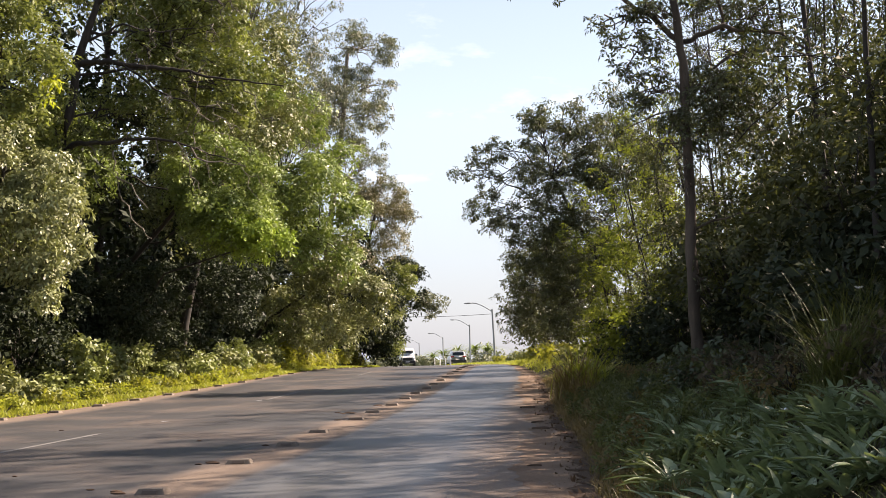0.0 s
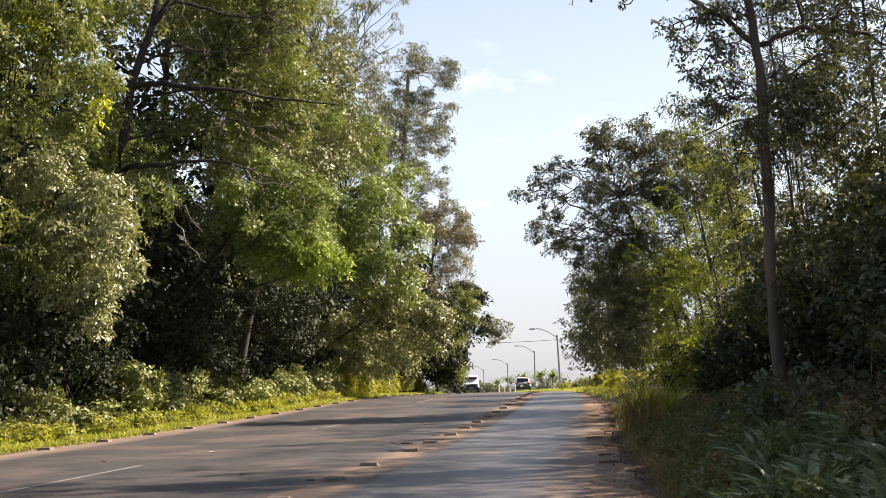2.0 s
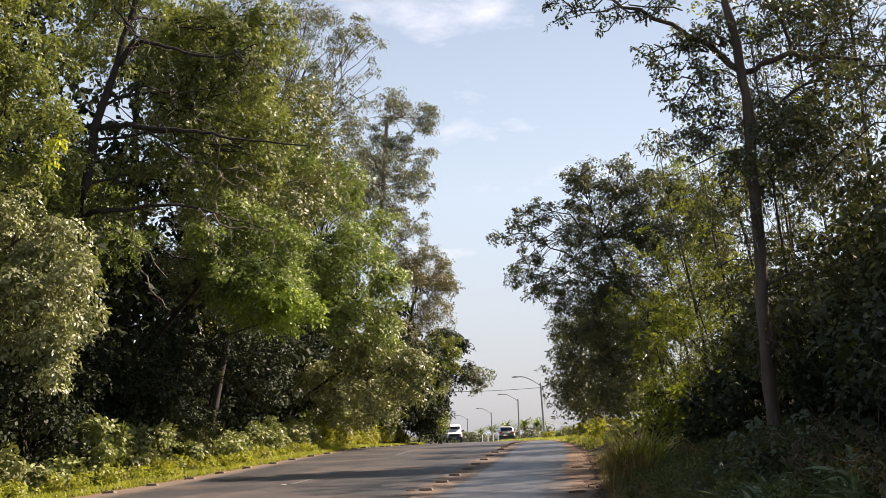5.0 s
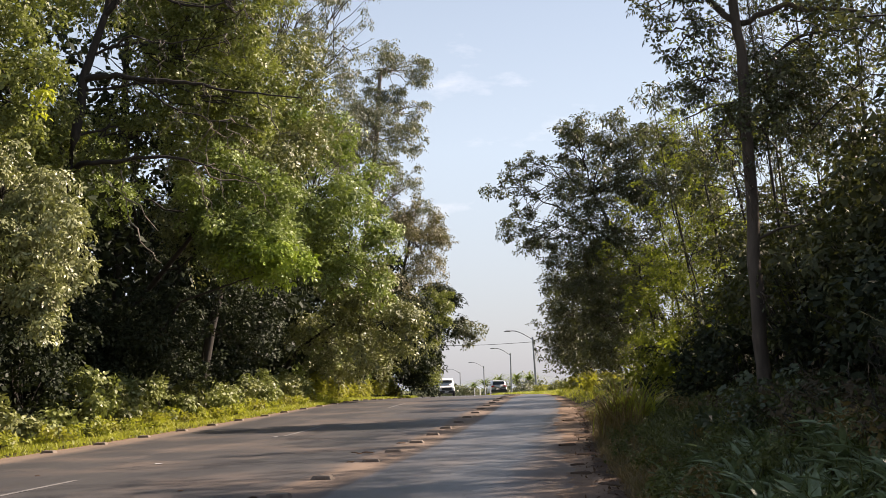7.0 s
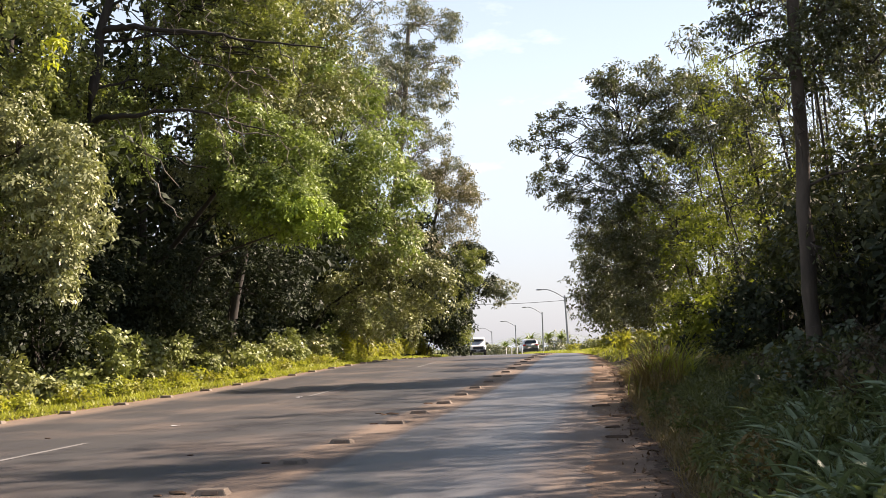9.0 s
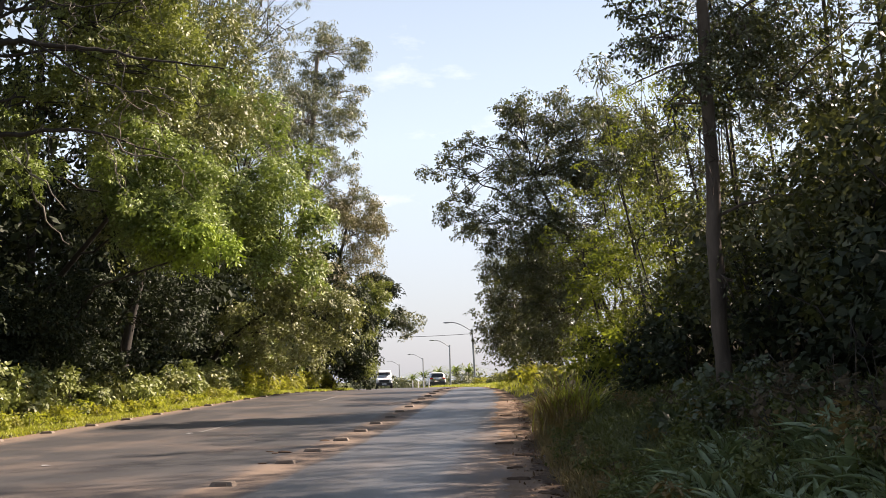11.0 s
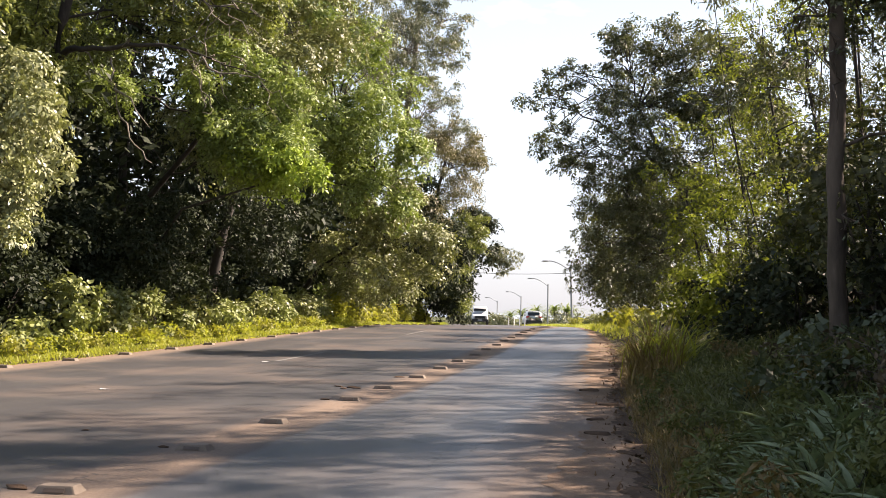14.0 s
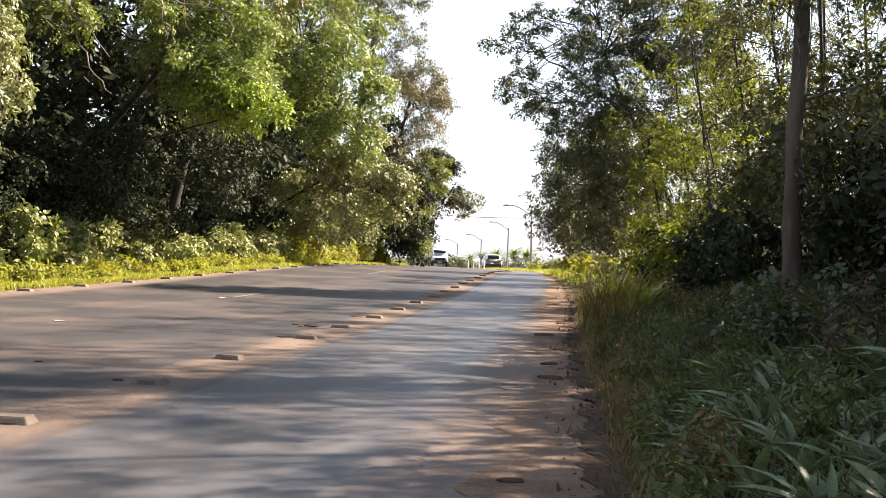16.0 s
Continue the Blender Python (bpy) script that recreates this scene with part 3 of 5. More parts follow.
for y, dx, w in ((9.15, -0.4, 0.15), (9.3, -0.3, 0.1), (9.0, -0.62, 0.05), (12.0, -0.34, 0.1), (12.15, -0.42, 0.07), (12.3, -0.75, 0.05), (14.85, -0.33, 0.13), (14.7, -0.45, 0.06), (17.3, -0.3, 0.07), (22.95, -0.33, 0.1), (25.3, -0.5, 0.2), (25.5, -0.8, 0.1), (25.1, -0.62, 0.08), (28.2, -0.33, 0.14), (10.6, 0.3, 0.04), (8.1, 0.9, 0.035), (9.9, 1.7, 0.04), (13.6, -2.2, 0.04), (18.3, -1.6, 0.05), (21.2, -5.1, 0.06), (16.2, -4.6, 0.05), (7.4, 2.3, 0.035), (8.9, 2.7, 0.04)):
    crumb = part("dirt_crumb", debris(), EARTH_RED, smooth=True)
    crumb.matrix_basis = pose(float(stud_line(y)) + dx, y, float(road_z(y)) + 0.006, 0, 0, rng.uniform(-30, 30)) @ Matrix.Diagonal((w * 1.5, w * 0.9, w * 0.22 + 0.008, 1))
    tagged(crumb, "caked crumb of red-brown dirt on the asphalt", "dirt crumb", "dirt crumbs on the road")


near_rows = [6.3, 9.2, 12.0, 14.8, 17.24, 19.7, 22.95, 25.4, 28.2, 31.0]
for y in near_rows + [31.0 + 2.72 * k for k in range(1, 27)]:
    put_stud(float(stud_line(y)) + rng.uniform(-0.04, 0.04), y)
for k in range(24):
    y = 16.8 + 2.68 * k
    put_stud(float(left_edge(y)) + 0.02 + rng.uniform(-0.04, 0.04), y)

# ---- trees of the left bank ----
G_LEFT = "trees along the grassy verge"


def sprigs(parent, places, radii, mat, size, label):
    """Tufts of differently coloured leaves on a tree."""
    c = np.asarray(places, float) - np.array(parent.matrix_basis.translation)
    tagged(solid("sprig", leaves_mesh("sprig", c, radii, int(300 * np.square(radii).sum()), 9, size, 0.5), mat, parent, label), kind="stuff")


roadside = tree("roadside_tree", "leafy olive-green tree leaning over the grass verge", [(-16.4, 27, 0.9), (-16.0, 27, 5), (-15.6, 27.2, 10), (-15.6, 27, 14)], 0.22,
     [(-14.3, 27, 9.3, 1.9, 1.8, 2.2, 34, 0.62), (-12.9, 27, 8.3, 0.9, 1.0, 1.3, 14, 0.46), (-15.6, 27, 13, 2.9, 2.4, 2.6, 36, 0.8), (-16.6, 28, 5, 2.0, 2.0, 1.9, 18, 0.8), (-14.0, 26.8, 12.2, 1.5, 1.3, 1.3, 16, 0.55)], LEAF_SHADE, BARK_DARK, 0.1, dense=180, group=G_LEFT, limb=0.25)
sprigs(roadside, [(-13.3, 26, 9.5), (-13.5, 26.1, 9.9), (-11.9, 26.2, 7.3), (-11.8, 26.3, 7.7), (-13.9, 25.9, 10.3)], [0.25, 0.18, 0.22, 0.18, 0.15], LEAF_LIME, 0.12, "lime-yellow young leaves")
tree("hanging_tree", "pale-leaved tree with hanging sprays beside the verge", [(-17.4, 32.4, 0.6), (-16.8, 32, 3.5), (-15.4, 31.0, 6.5)], 0.12,
     [(-14.3, 30.2, 4.9, 1.25, 1.2, 1.8, 34, 0.52), (-15.2, 30.6, 6.4, 1.2, 1.1, 0.8, 14, 0.55), (-13.9, 30.0, 3.4, 0.5, 0.6, 0.8, 10, 0.36)], LEAF_PALE, BARK_DARK, 0.115, dense=240, droop=0.5, group=G_LEFT, limb=0.25, core=12, shell=0.5, lumps=1.2)
spreading = tree("spreading_tree", "dark-limbed olive tree with long bare spreading boughs", [(-17.6, 36.4, 0.8), (-16.4, 35.4, 5), (-14.9, 34, 8.7), (-14.6, 34, 10.4), (-13.97, 34, 12.3), (-13.3, 34.2, 15)], 0.19,
     [(-11.9, 36.4, 11.3, 2.1, 1.6, 2.2, 56, 0.66), (-11.6, 36.8, 13.9, 2.0, 1.4, 1.2, 26, 0.6), (-13.6, 35.6, 8.9, 1.8, 1.2, 1.1, 16, 0.55), (-14.8, 36, 15.2, 3.3, 2.6, 2.6, 36, 0.9), (-17.4, 36, 7.6, 1.6, 1.9, 2.0, 14, 0.9), (-10.3, 36, 9.8, 1.2, 1.0, 1.3, 14, 0.5), (-15.2, 33.0, 8.4, 0.7, 0.5, 1.6, 18, 0.42)], LEAF_SHADE, BARK_DARK, 0.11, dense=150, group=G_LEFT, limb=0.25)


def bough(points, r0, r1, wob=0.11):
    """A crooked limb through the points given, on the spreading tree."""
    p = np.asarray(points, float)
    fine = np.linspace(0, len(p) - 1, 5 * (len(p) - 1) + 1)
    line = np.stack([np.interp(fine, np.arange(len(p)), p[:, k]) for k in range(3)], 1) - np.array(spreading.matrix_basis.translation)
    line[1:] += np.cumsum(rng.normal(0, wob * 0.5, (len(line) - 1, 3)), 0) * 0.6
    tubes("limb", [(line, np.linspace(r0, r1, len(line)))], BARK_DARK, spreading, sides=6)
    return line


boughs = [bough([(-14.6, 34, 10.3), (-13.9, 33.9, 10.25), (-13.0, 33.8, 10.15), (-11.6, 33.8, 9.85), (-10.4, 33.9, 9.5), (-8.4, 34, 9.15)], 0.11, 0.018),
          bough([(-15.2, 34.2, 7.7), (-14.4, 33.9, 7.85), (-13.6, 33.8, 7.9), (-12.1, 33.8, 8.05), (-10.9, 33.8, 7.7), (-9.4, 33.9, 7.05)], 0.1, 0.012),
          bough([(-14.0, 34, 12.2), (-13.2, 33.9, 13.0), (-11.8, 33.8, 12.6), (-10.7, 33.8, 12.35), (-9.6, 33.9, 12.7)], 0.075, 0.012),
          bough([(-13.97, 34, 12.3), (-13.4, 33.8, 12.9), (-14.1, 33.8, 14.0)], 0.07, 0.03),
          bough([(-14.4, 34, 11.0), (-13.2, 33.7, 11.5), (-11.9, 33.7, 11.2), (-10.4, 33.7, 11.4)], 0.045, 0.01),
          bough([(-13.0, 33.8, 10.1), (-12.0, 33.6, 9.3), (-10.6, 33.6, 8.7), (-9.4, 33.6, 8.5)], 0.04, 0.008)]
for k in range(46):
    main_bough = boughs[k % 6]
    a = main_bough[rng.integers(6, len(main_bough))]
    e = a + [rng.uniform(-0.5, 1.5), rng.uniform(-0.4, 0.1), rng.uniform(-1.9, 0.15)]
    main = bent(a, e, rng.uniform(-0.3, 0.4), 9, 0.1)
    side = bent(main[4], main[4] + [rng.uniform(-0.7, 0.9), 0, rng.uniform(-0.8, 0.3)], 0.1, 6, 0.06)
    tubes("bare_twig", [(main, np.linspace(0.02, 0.006, 9)), (side, np.linspace(0.012, 0.005, 6))], BARK_PALE if k % 2 else BARK_GREY, spreading, "pale leafless twig", 5)
hang = [bent((-13.3, 33.6, 7.5), (-13.1, 33.6, 6.2), 0.1, 7, 0.05), bent((-13.1, 33.6, 6.2), (-12.1, 33.6, 4.8), -0.15, 8, 0.07), bent((-13.2, 33.6, 6.7), (-12.2, 33.6, 5.7), 0.15, 7, 0.06), bent((-10.9, 33.7, 7.5), (-9.3, 33.6, 7.1), -0.3, 8, 0.06)]
for line in hang:
    tubes("bare_twig", [(line - np.array(spreading.matrix_basis.translation), np.linspace(0.03, 0.01, len(line)))], BARK_PALE, spreading, "pale leafless twig", 5)
tree("bright_tree", "dense bright-green tree bulging over the verge", [(-18.4, 43.5, 0.8), (-17.2, 42.8, 4), (-13.6, 40.8, 7)], 0.16,
     [(-12.0, 40, 6.9, 1.9, 1.9, 1.6, 36, 0.66), (-17.6, 41, 8.2, 1.8, 1.8, 1.4, 14, 0.8), (-11.2, 39.4, 5.9, 1.4, 1.4, 1.0, 20, 0.52), (-12.9, 40, 8.6, 1.2, 1.2, 0.9, 12, 0.5)], LEAF_MID, BARK_DARK, 0.12, dense=200, group=G_LEFT, limb=0.25)
tree("lime_tree", "small tree with lime-green young leaves", [(-16.6, 40.6, 0.8), (-14.0, 39.8, 4.2), (-10.6, 38.7, 5.0)], 0.05,
     [(-9.9, 38.6, 5.35, 0.95, 0.9, 0.75, 12, 0.45), (-10.9, 39, 5.2, 0.9, 0.8, 0.6, 8, 0.45)], LEAF_BRIGHT, BARK_DARK, 0.12, dense=260, group=G_LEFT)
tree("low_tree", "low tree behind the verge shrubs, leaves darkened for shade", [(-17.6, 45.4, 0.8), (-16.2, 44.8, 2.2), (-14.2, 43.8, 4)], 0.09,
     [(-13.8, 43.6, 3.3, 2.0, 1.6, 1.7, 22, 0.7), (-15.8, 39.5, 3.0, 1.8, 1.6, 1.6, 16, 0.7)], LEAF_DARK, BARK_DARK, 0.13, dense=130, group=G_LEFT)
tree("tall_green_tree", "tall dense green tree beside the road", [(-18.4, 55.5, 0.8), (-17, 55, 5), (-13.8, 54.2, 11)], 0.22,
     [(-13.1, 54, 10.2, 2.5, 2.4, 3.2, 40, 0.95), (-11.8, 55.5, 7.5, 2.0, 2.0, 2.2, 26, 0.85), (-14.4, 55, 13.4, 1.9, 1.8, 1.8, 18, 0.8)], LEAF_MID, BARK_DARK, 0.16, dense=95, group=G_LEFT)
tree("broad_green_tree", "broad green tree with foliage to the ground", [(-17.4, 60, 0.8), (-15.4, 59.4, 3.2), (-12, 58.2, 5)], 0.12,
     [(-11.4, 58, 4.4, 2.1, 2.0, 2.2, 30, 0.85), (-13.4, 60, 3.2, 2.0, 2.0, 2.0, 20, 0.9)], LEAF_OLIVE, BARK_DARK, 0.15, dense=125, group=G_LEFT)
stems = []
for k in range(7):
    foot = (-18.6 + rng.normal(0, 0.3), 62 + rng.normal(0, 0.3), 13.0)
    stems.append((bent(foot, (-18.2 + (k - 3) * 0.85 + rng.normal(0, 0.4), 62 + rng.normal(0, 1), 23.5 + rng.uniform(-1.5, 1.5)), 0.2, 9, 0.12), np.linspace(0.12, 0.015, 9)))
tree("gum_tree", "tall sparse gum tree with many bare upright stems", [(-18.4, 62, 1.2), (-18.6, 62, 8), (-18.6, 62, 14)], 0.26,
     [(-16.0, 62, 21.2, 2.6, 2.2, 3.0, 20, 0.85), (-13.9, 64, 20.2, 1.7, 1.6, 2.6, 18, 0.6), (-13.2, 63, 22.9, 1.6, 1.4, 1.2, 12, 0.55), (-16.2, 63, 24.2, 1.8, 1.6, 1.2, 12, 0.6), (-18.6, 62.5, 24.5, 3.4, 2.5, 2.0, 16, 0.9), (-21, 62, 20, 1.8, 2, 3, 10, 0.9), (-17, 63, 14.2, 3.0, 2, 1.6, 18, 0.9), (-15.2, 64, 16.0, 2.0, 2, 2.4, 16, 0.8)], LEAF_GUM, BARK, 0.15, dense=75, extra=stems, group=G_LEFT, droop=0.7, slim=0.24, core=4, shell=0.3, lumps=1.5, limb=0.2)
tree("gum_tree", "tall grey-green gum tree with drooping tufts", [(-16.8, 78, 0.5), (-16.2, 78, 9), (-15.2, 78, 16), (-14.6, 78, 22.5)], 0.3,
     [(-13.5, 78, 22.6, 2.3, 2.0, 2.0, 26, 0.7), (-12.9, 78, 19.9, 1.2, 1.2, 1.2, 12, 0.55), (-15.2, 76, 17.7, 3.1, 2.6, 2.8, 30, 0.95), (-13.6, 78, 14.0, 2.4, 2.2, 2.1, 20, 0.85), (-12.6, 78.6, 17.8, 0.9, 0.9, 0.9, 6, 0.6), (-17.0, 77, 19.6, 2.1, 2.0, 3.0, 18, 0.85), (-17.4, 72, 15.6, 2.4, 2.0, 2.4, 16, 0.9)], LEAF_GUM, BARK_PALE, 0.16, dense=95, group=G_LEFT, droop=0.7, slim=0.26, core=5, shell=0.3, lumps=1.5, limb=0.2)
tree("rusty_tree", "tree with thin rusty-green foliage beside the road", [(-15.6, 80, 0.4), (-14.6, 80, 5), (-13.2, 80, 11)], 0.2,
     [(-12.8, 80, 10.8, 2.1, 2.1, 3.2, 28, 0.85), (-11.7, 80, 11.6, 1.1, 1.1, 1.0, 8, 0.6), (-14.2, 77, 8.5, 2.2, 2.2, 3.4, 24, 0.95)], LEAF_RUST, BARK, 0.16, dense=105, group=G_LEFT, droop=0.5, slim=0.3, core=8, shell=0.35, lumps=1.4, limb=0.2)
tree("arching_tree", "dark green tree arching over the far lane", [(-16.6, 84, 0.3), (-15, 84, 3.4), (-12.6, 84, 6)], 0.18,
     [(-12.4, 84, 5.6, 1.9, 1.9, 2.1, 26, 0.8), (-13.6, 81, 3.6, 1.6, 2.0, 2.4, 22, 0.85), (-13.8, 76, 5.2, 1.8, 2.2, 3.4, 26, 0.9), (-13.7, 84.5, 2.3, 1.3, 1.6, 1.9, 18, 0.7), (-13.4, 80, 2.4, 1.2, 2.0, 1.8, 16, 0.7)], LEAF_DARK, BARK_DARK, 0.21, dense=80, group=G_LEFT)
tree("edge_tree", "green leafy tree at the wood's end beside the far lane", [(-14.8, 81, 0.3), (-13.6, 81, 2.5), (-12.4, 81, 5)], 0.1,
     [(-11.8, 81.5, 5.0, 0.9, 1.2, 1.6, 22, 0.5), (-12.3, 80, 2.7, 0.9, 1.3, 1.6, 22, 0.5), (-11.4, 82, 6.9, 0.7, 0.9, 0.8, 12, 0.45), (-12.6, 79, 6.4, 0.9, 1.2, 1.4, 16, 0.5)], LEAF_SHADE, BARK_DARK, 0.14, dense=130, group=G_LEFT, limb=0.3)
tree("slender_tree", "small feathery tree leaning over the lane", [(-15.6, 87, 0.2), (-13.4, 86.4, 4.2), (-10.6, 86, 4.8)], 0.06,
     [(-9.9, 86, 4.7, 1.1, 1.1, 1.05, 14, 0.5)], LEAF_GUM, BARK, 0.17, dense=92.4, group=G_LEFT)
for k in range(9):
    x, y = -20.5 + rng.uniform(-1.5, 1.5), 24 + 7.2 * k
    g = float(ground_z(x, y))
    h = (rng.uniform(18, 20) if k < 4 else rng.uniform(12, 14.5)) if k not in (5, 6) else 11.0
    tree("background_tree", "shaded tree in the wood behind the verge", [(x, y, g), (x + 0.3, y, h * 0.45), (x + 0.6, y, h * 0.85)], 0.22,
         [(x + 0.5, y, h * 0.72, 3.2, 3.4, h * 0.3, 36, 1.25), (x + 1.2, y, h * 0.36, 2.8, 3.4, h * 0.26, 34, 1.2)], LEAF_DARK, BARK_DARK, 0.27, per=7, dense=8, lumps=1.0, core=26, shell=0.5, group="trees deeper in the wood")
# second row added to block skylight from behind the wood
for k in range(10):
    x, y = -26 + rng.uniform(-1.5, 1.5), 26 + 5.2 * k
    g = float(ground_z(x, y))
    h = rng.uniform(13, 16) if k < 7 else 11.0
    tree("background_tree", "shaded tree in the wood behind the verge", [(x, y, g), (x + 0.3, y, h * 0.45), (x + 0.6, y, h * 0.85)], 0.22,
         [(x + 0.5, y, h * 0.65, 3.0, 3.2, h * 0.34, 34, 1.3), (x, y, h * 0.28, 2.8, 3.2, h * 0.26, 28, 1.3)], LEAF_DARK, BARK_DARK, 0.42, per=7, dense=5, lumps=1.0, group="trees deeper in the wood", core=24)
tree("backing_tree", "olive tree filling the wood behind the spreading boughs", [(-16, 47, 1.5), (-15, 47, 6), (-14, 47, 12)], 0.2,
     [(-13.6, 47, 12.5, 2.3, 2.0, 3.2, 44, 0.85), (-14.6, 46, 8.6, 2.4, 2.0, 2.4, 34, 0.85), (-16.2, 45, 15.5, 2.2, 2.0, 2.0, 24, 0.85)], LEAF_OLIVE, BARK_DARK, 0.14, dense=105, group=G_LEFT, limb=0.25)
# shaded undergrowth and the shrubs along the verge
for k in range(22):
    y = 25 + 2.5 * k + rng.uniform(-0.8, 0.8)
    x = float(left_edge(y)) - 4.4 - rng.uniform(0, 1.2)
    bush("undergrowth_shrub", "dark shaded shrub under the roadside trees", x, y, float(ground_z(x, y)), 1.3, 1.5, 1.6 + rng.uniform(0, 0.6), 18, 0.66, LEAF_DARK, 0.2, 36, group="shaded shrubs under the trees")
for k in range(17):
    y = 24 + 2.0 * k + rng.uniform(-0.5, 0.5)
    x = float(left_edge(y)) - 2.15 - rng.uniform(0, 0.6)
    big = (0.4 + 0.5 * rng.random()) * (0.42 if y < 29 else 0.75 if y < 33 else 0.95) + (0.25 if 32 < y < 50 else 0)
    bush("verge_shrub", "pale broad-leaved shrub at the back of the verge", x, y, float(ground_z(x, y)) - 0.05, 1.0 if y > 29 else 0.7, 1.15, 0.85 * big, 13, 0.42 if y > 29 else 0.3, LEAF_SHRUB if k % 3 else LEAF_OLIVE, 0.14 if y > 29 else 0.1, 140, group="pale shrubs along the verge", slim=0.55)
for k in range(9):
    y = 58 + 3.2 * k
    x = float(left_edge(y)) - 1.7 - rng.uniform(0, 0.5)
    bush("verge_shrub", "yellow-green shrub at the back of the verge", x, y, float(ground_z(x, y)) - 0.05, 0.9, 1.5, 0.6, 10, 0.45, LEAF_YELLOW, 0.16, 80, group="pale shrubs along the verge", slim=0.5)

for k in range(8):
    y = 62.5 + 3.2 * k
    x = float(left_edge(y)) - 2.1 - rng.uniform(0, 0.6)
    bush("verge_bush", "tall leafy bush closing the edge of the wood", x, y, float(ground_z(x, y)) - 0.05, 1.4, 1.7, 1.5 + rng.uniform(0, 0.8), 18, 0.7, (LEAF_MID, LEAF_OLIVE, LEAF_DARK)[k % 3], 0.17, 50, group="tall bushes along the far verge")

for k in range(60):
    y = 22 + 0.62 * k + rng.uniform(-0.3, 0.3)
    x = float(left_edge(y)) - 0.9 - 1.2 * rng.random()
    s = rng.uniform(0.7, 1.4)
    bush("verge_weed", "low leafy yellow-green weed in the sunlit verge", x, y, float(ground_z(x, y)) - 0.03, 0.34 * s, 0.4 * s, 0.15 * s, 8, 0.17 * s, LEAF_YELLOW if k % 2 else GRASS_SUN, 0.085, 230, 6, group="weeds in the sunlit verge", slim=0.5)

# ---- trees of the right bank ----
G_RIGHT = "trees on the shaded bank"
tree("bank_tree", "tall grey-barked tree on the shaded bank", [(2.3, 20.7, 0.75), (2.23, 20.7, 2.1), (2.25, 20.7, 3.8), (2.24, 20.7, 5.0), (2.23, 20.7, 6.15), (2.15, 20.7, 6.9), (2.02, 20.7, 7.8), (1.95, 20.7, 9.0), (2.0, 20.8, 10.5)], 0.108,
     [(1.4, 20.7, 6.3, 0.42, 0.4, 0.42, 16, 0.2), (1.75, 20.7, 6.9, 0.35, 0.4, 0.35, 12, 0.19), (1.7, 20.6, 5.6, 0.42, 0.4, 0.45, 16, 0.2), (1.05, 20.7, 6.75, 0.3, 0.3, 0.28, 9, 0.16), (1.95, 20.4, 4.7, 0.4, 0.3, 0.6, 10, 0.2), (2.75, 20.9, 5.6, 0.5, 0.5, 0.7, 16, 0.26), (3.0, 21.1, 7.5, 0.9, 0.7, 0.5, 18, 0.3), (3.9, 21.2, 6.9, 0.8, 0.7, 0.5, 16, 0.3), (-0.35, 20.8, 7.75, 0.5, 0.2, 0.2, 9, 0.14), (0.35, 20.8, 7.5, 0.4, 0.25, 0.2, 9, 0.15), (0.9, 20.8, 7.7, 0.4, 0.3, 0.25, 8, 0.18), (3.4, 21.6, 6.0, 1.0, 0.9, 0.8, 20, 0.32), (2.4, 21.2, 9.8, 2.2, 1.6, 1.2, 26, 0.5), (2.9, 21.2, 4.9, 0.6, 0.5, 0.9, 20, 0.26), (3.7, 21.5, 5.0, 0.7, 0.6, 0.9, 22, 0.28), (2.2, 20.5, 4.0, 0.16, 0.06, 0.5, 5, 0.1), (2.3, 20.5, 2.3, 0.14, 0.06, 0.5, 4, 0.1)], LEAF_SILVER, BARK_TRUNK, 0.062, dense=330, core=0, per=8, group=G_RIGHT, limb=0.1, shell=0.4, droop=0.4,
     extra=[(bent((2.2, 20.75, 6.5), (1.22, 20.8, 7.36), 0.05, 7, 0.03), np.linspace(0.055, 0.035, 7)),
            (bent((1.22, 20.8, 7.36), (-0.6, 20.8, 8.15), 0.06, 9, 0.03), np.linspace(0.035, 0.008, 9)),
            (bent((0.75, 20.8, 7.6), (-0.4, 20.8, 7.6), 0.08, 8, 0.03), np.linspace(0.018, 0.004, 8)),
            (bent((2.22, 20.8, 6.5), (3.1, 20.9, 6.72), 0.06, 7, 0.03), np.linspace(0.05, 0.04, 7)),
            (bent((3.1, 20.9, 6.72), (4.4, 20.9, 6.25), 0.12, 8, 0.04), np.linspace(0.04, 0.02, 8)),
            (bent((2.95, 20.9, 6.7), (2.85, 20.9, 8.2), 0.0, 8, 0.04), np.linspace(0.035, 0.015, 8)),
            (bent((2.24, 20.7, 5.3), (1.2, 20.7, 5.0), 0.08, 7, 0.03), np.linspace(0.022, 0.006, 7)),
            (bent((2.2, 20.7, 3.2), (3.7, 20.9, 3.5), 0.12, 8, 0.02), np.linspace(0.026, 0.008, 8))])
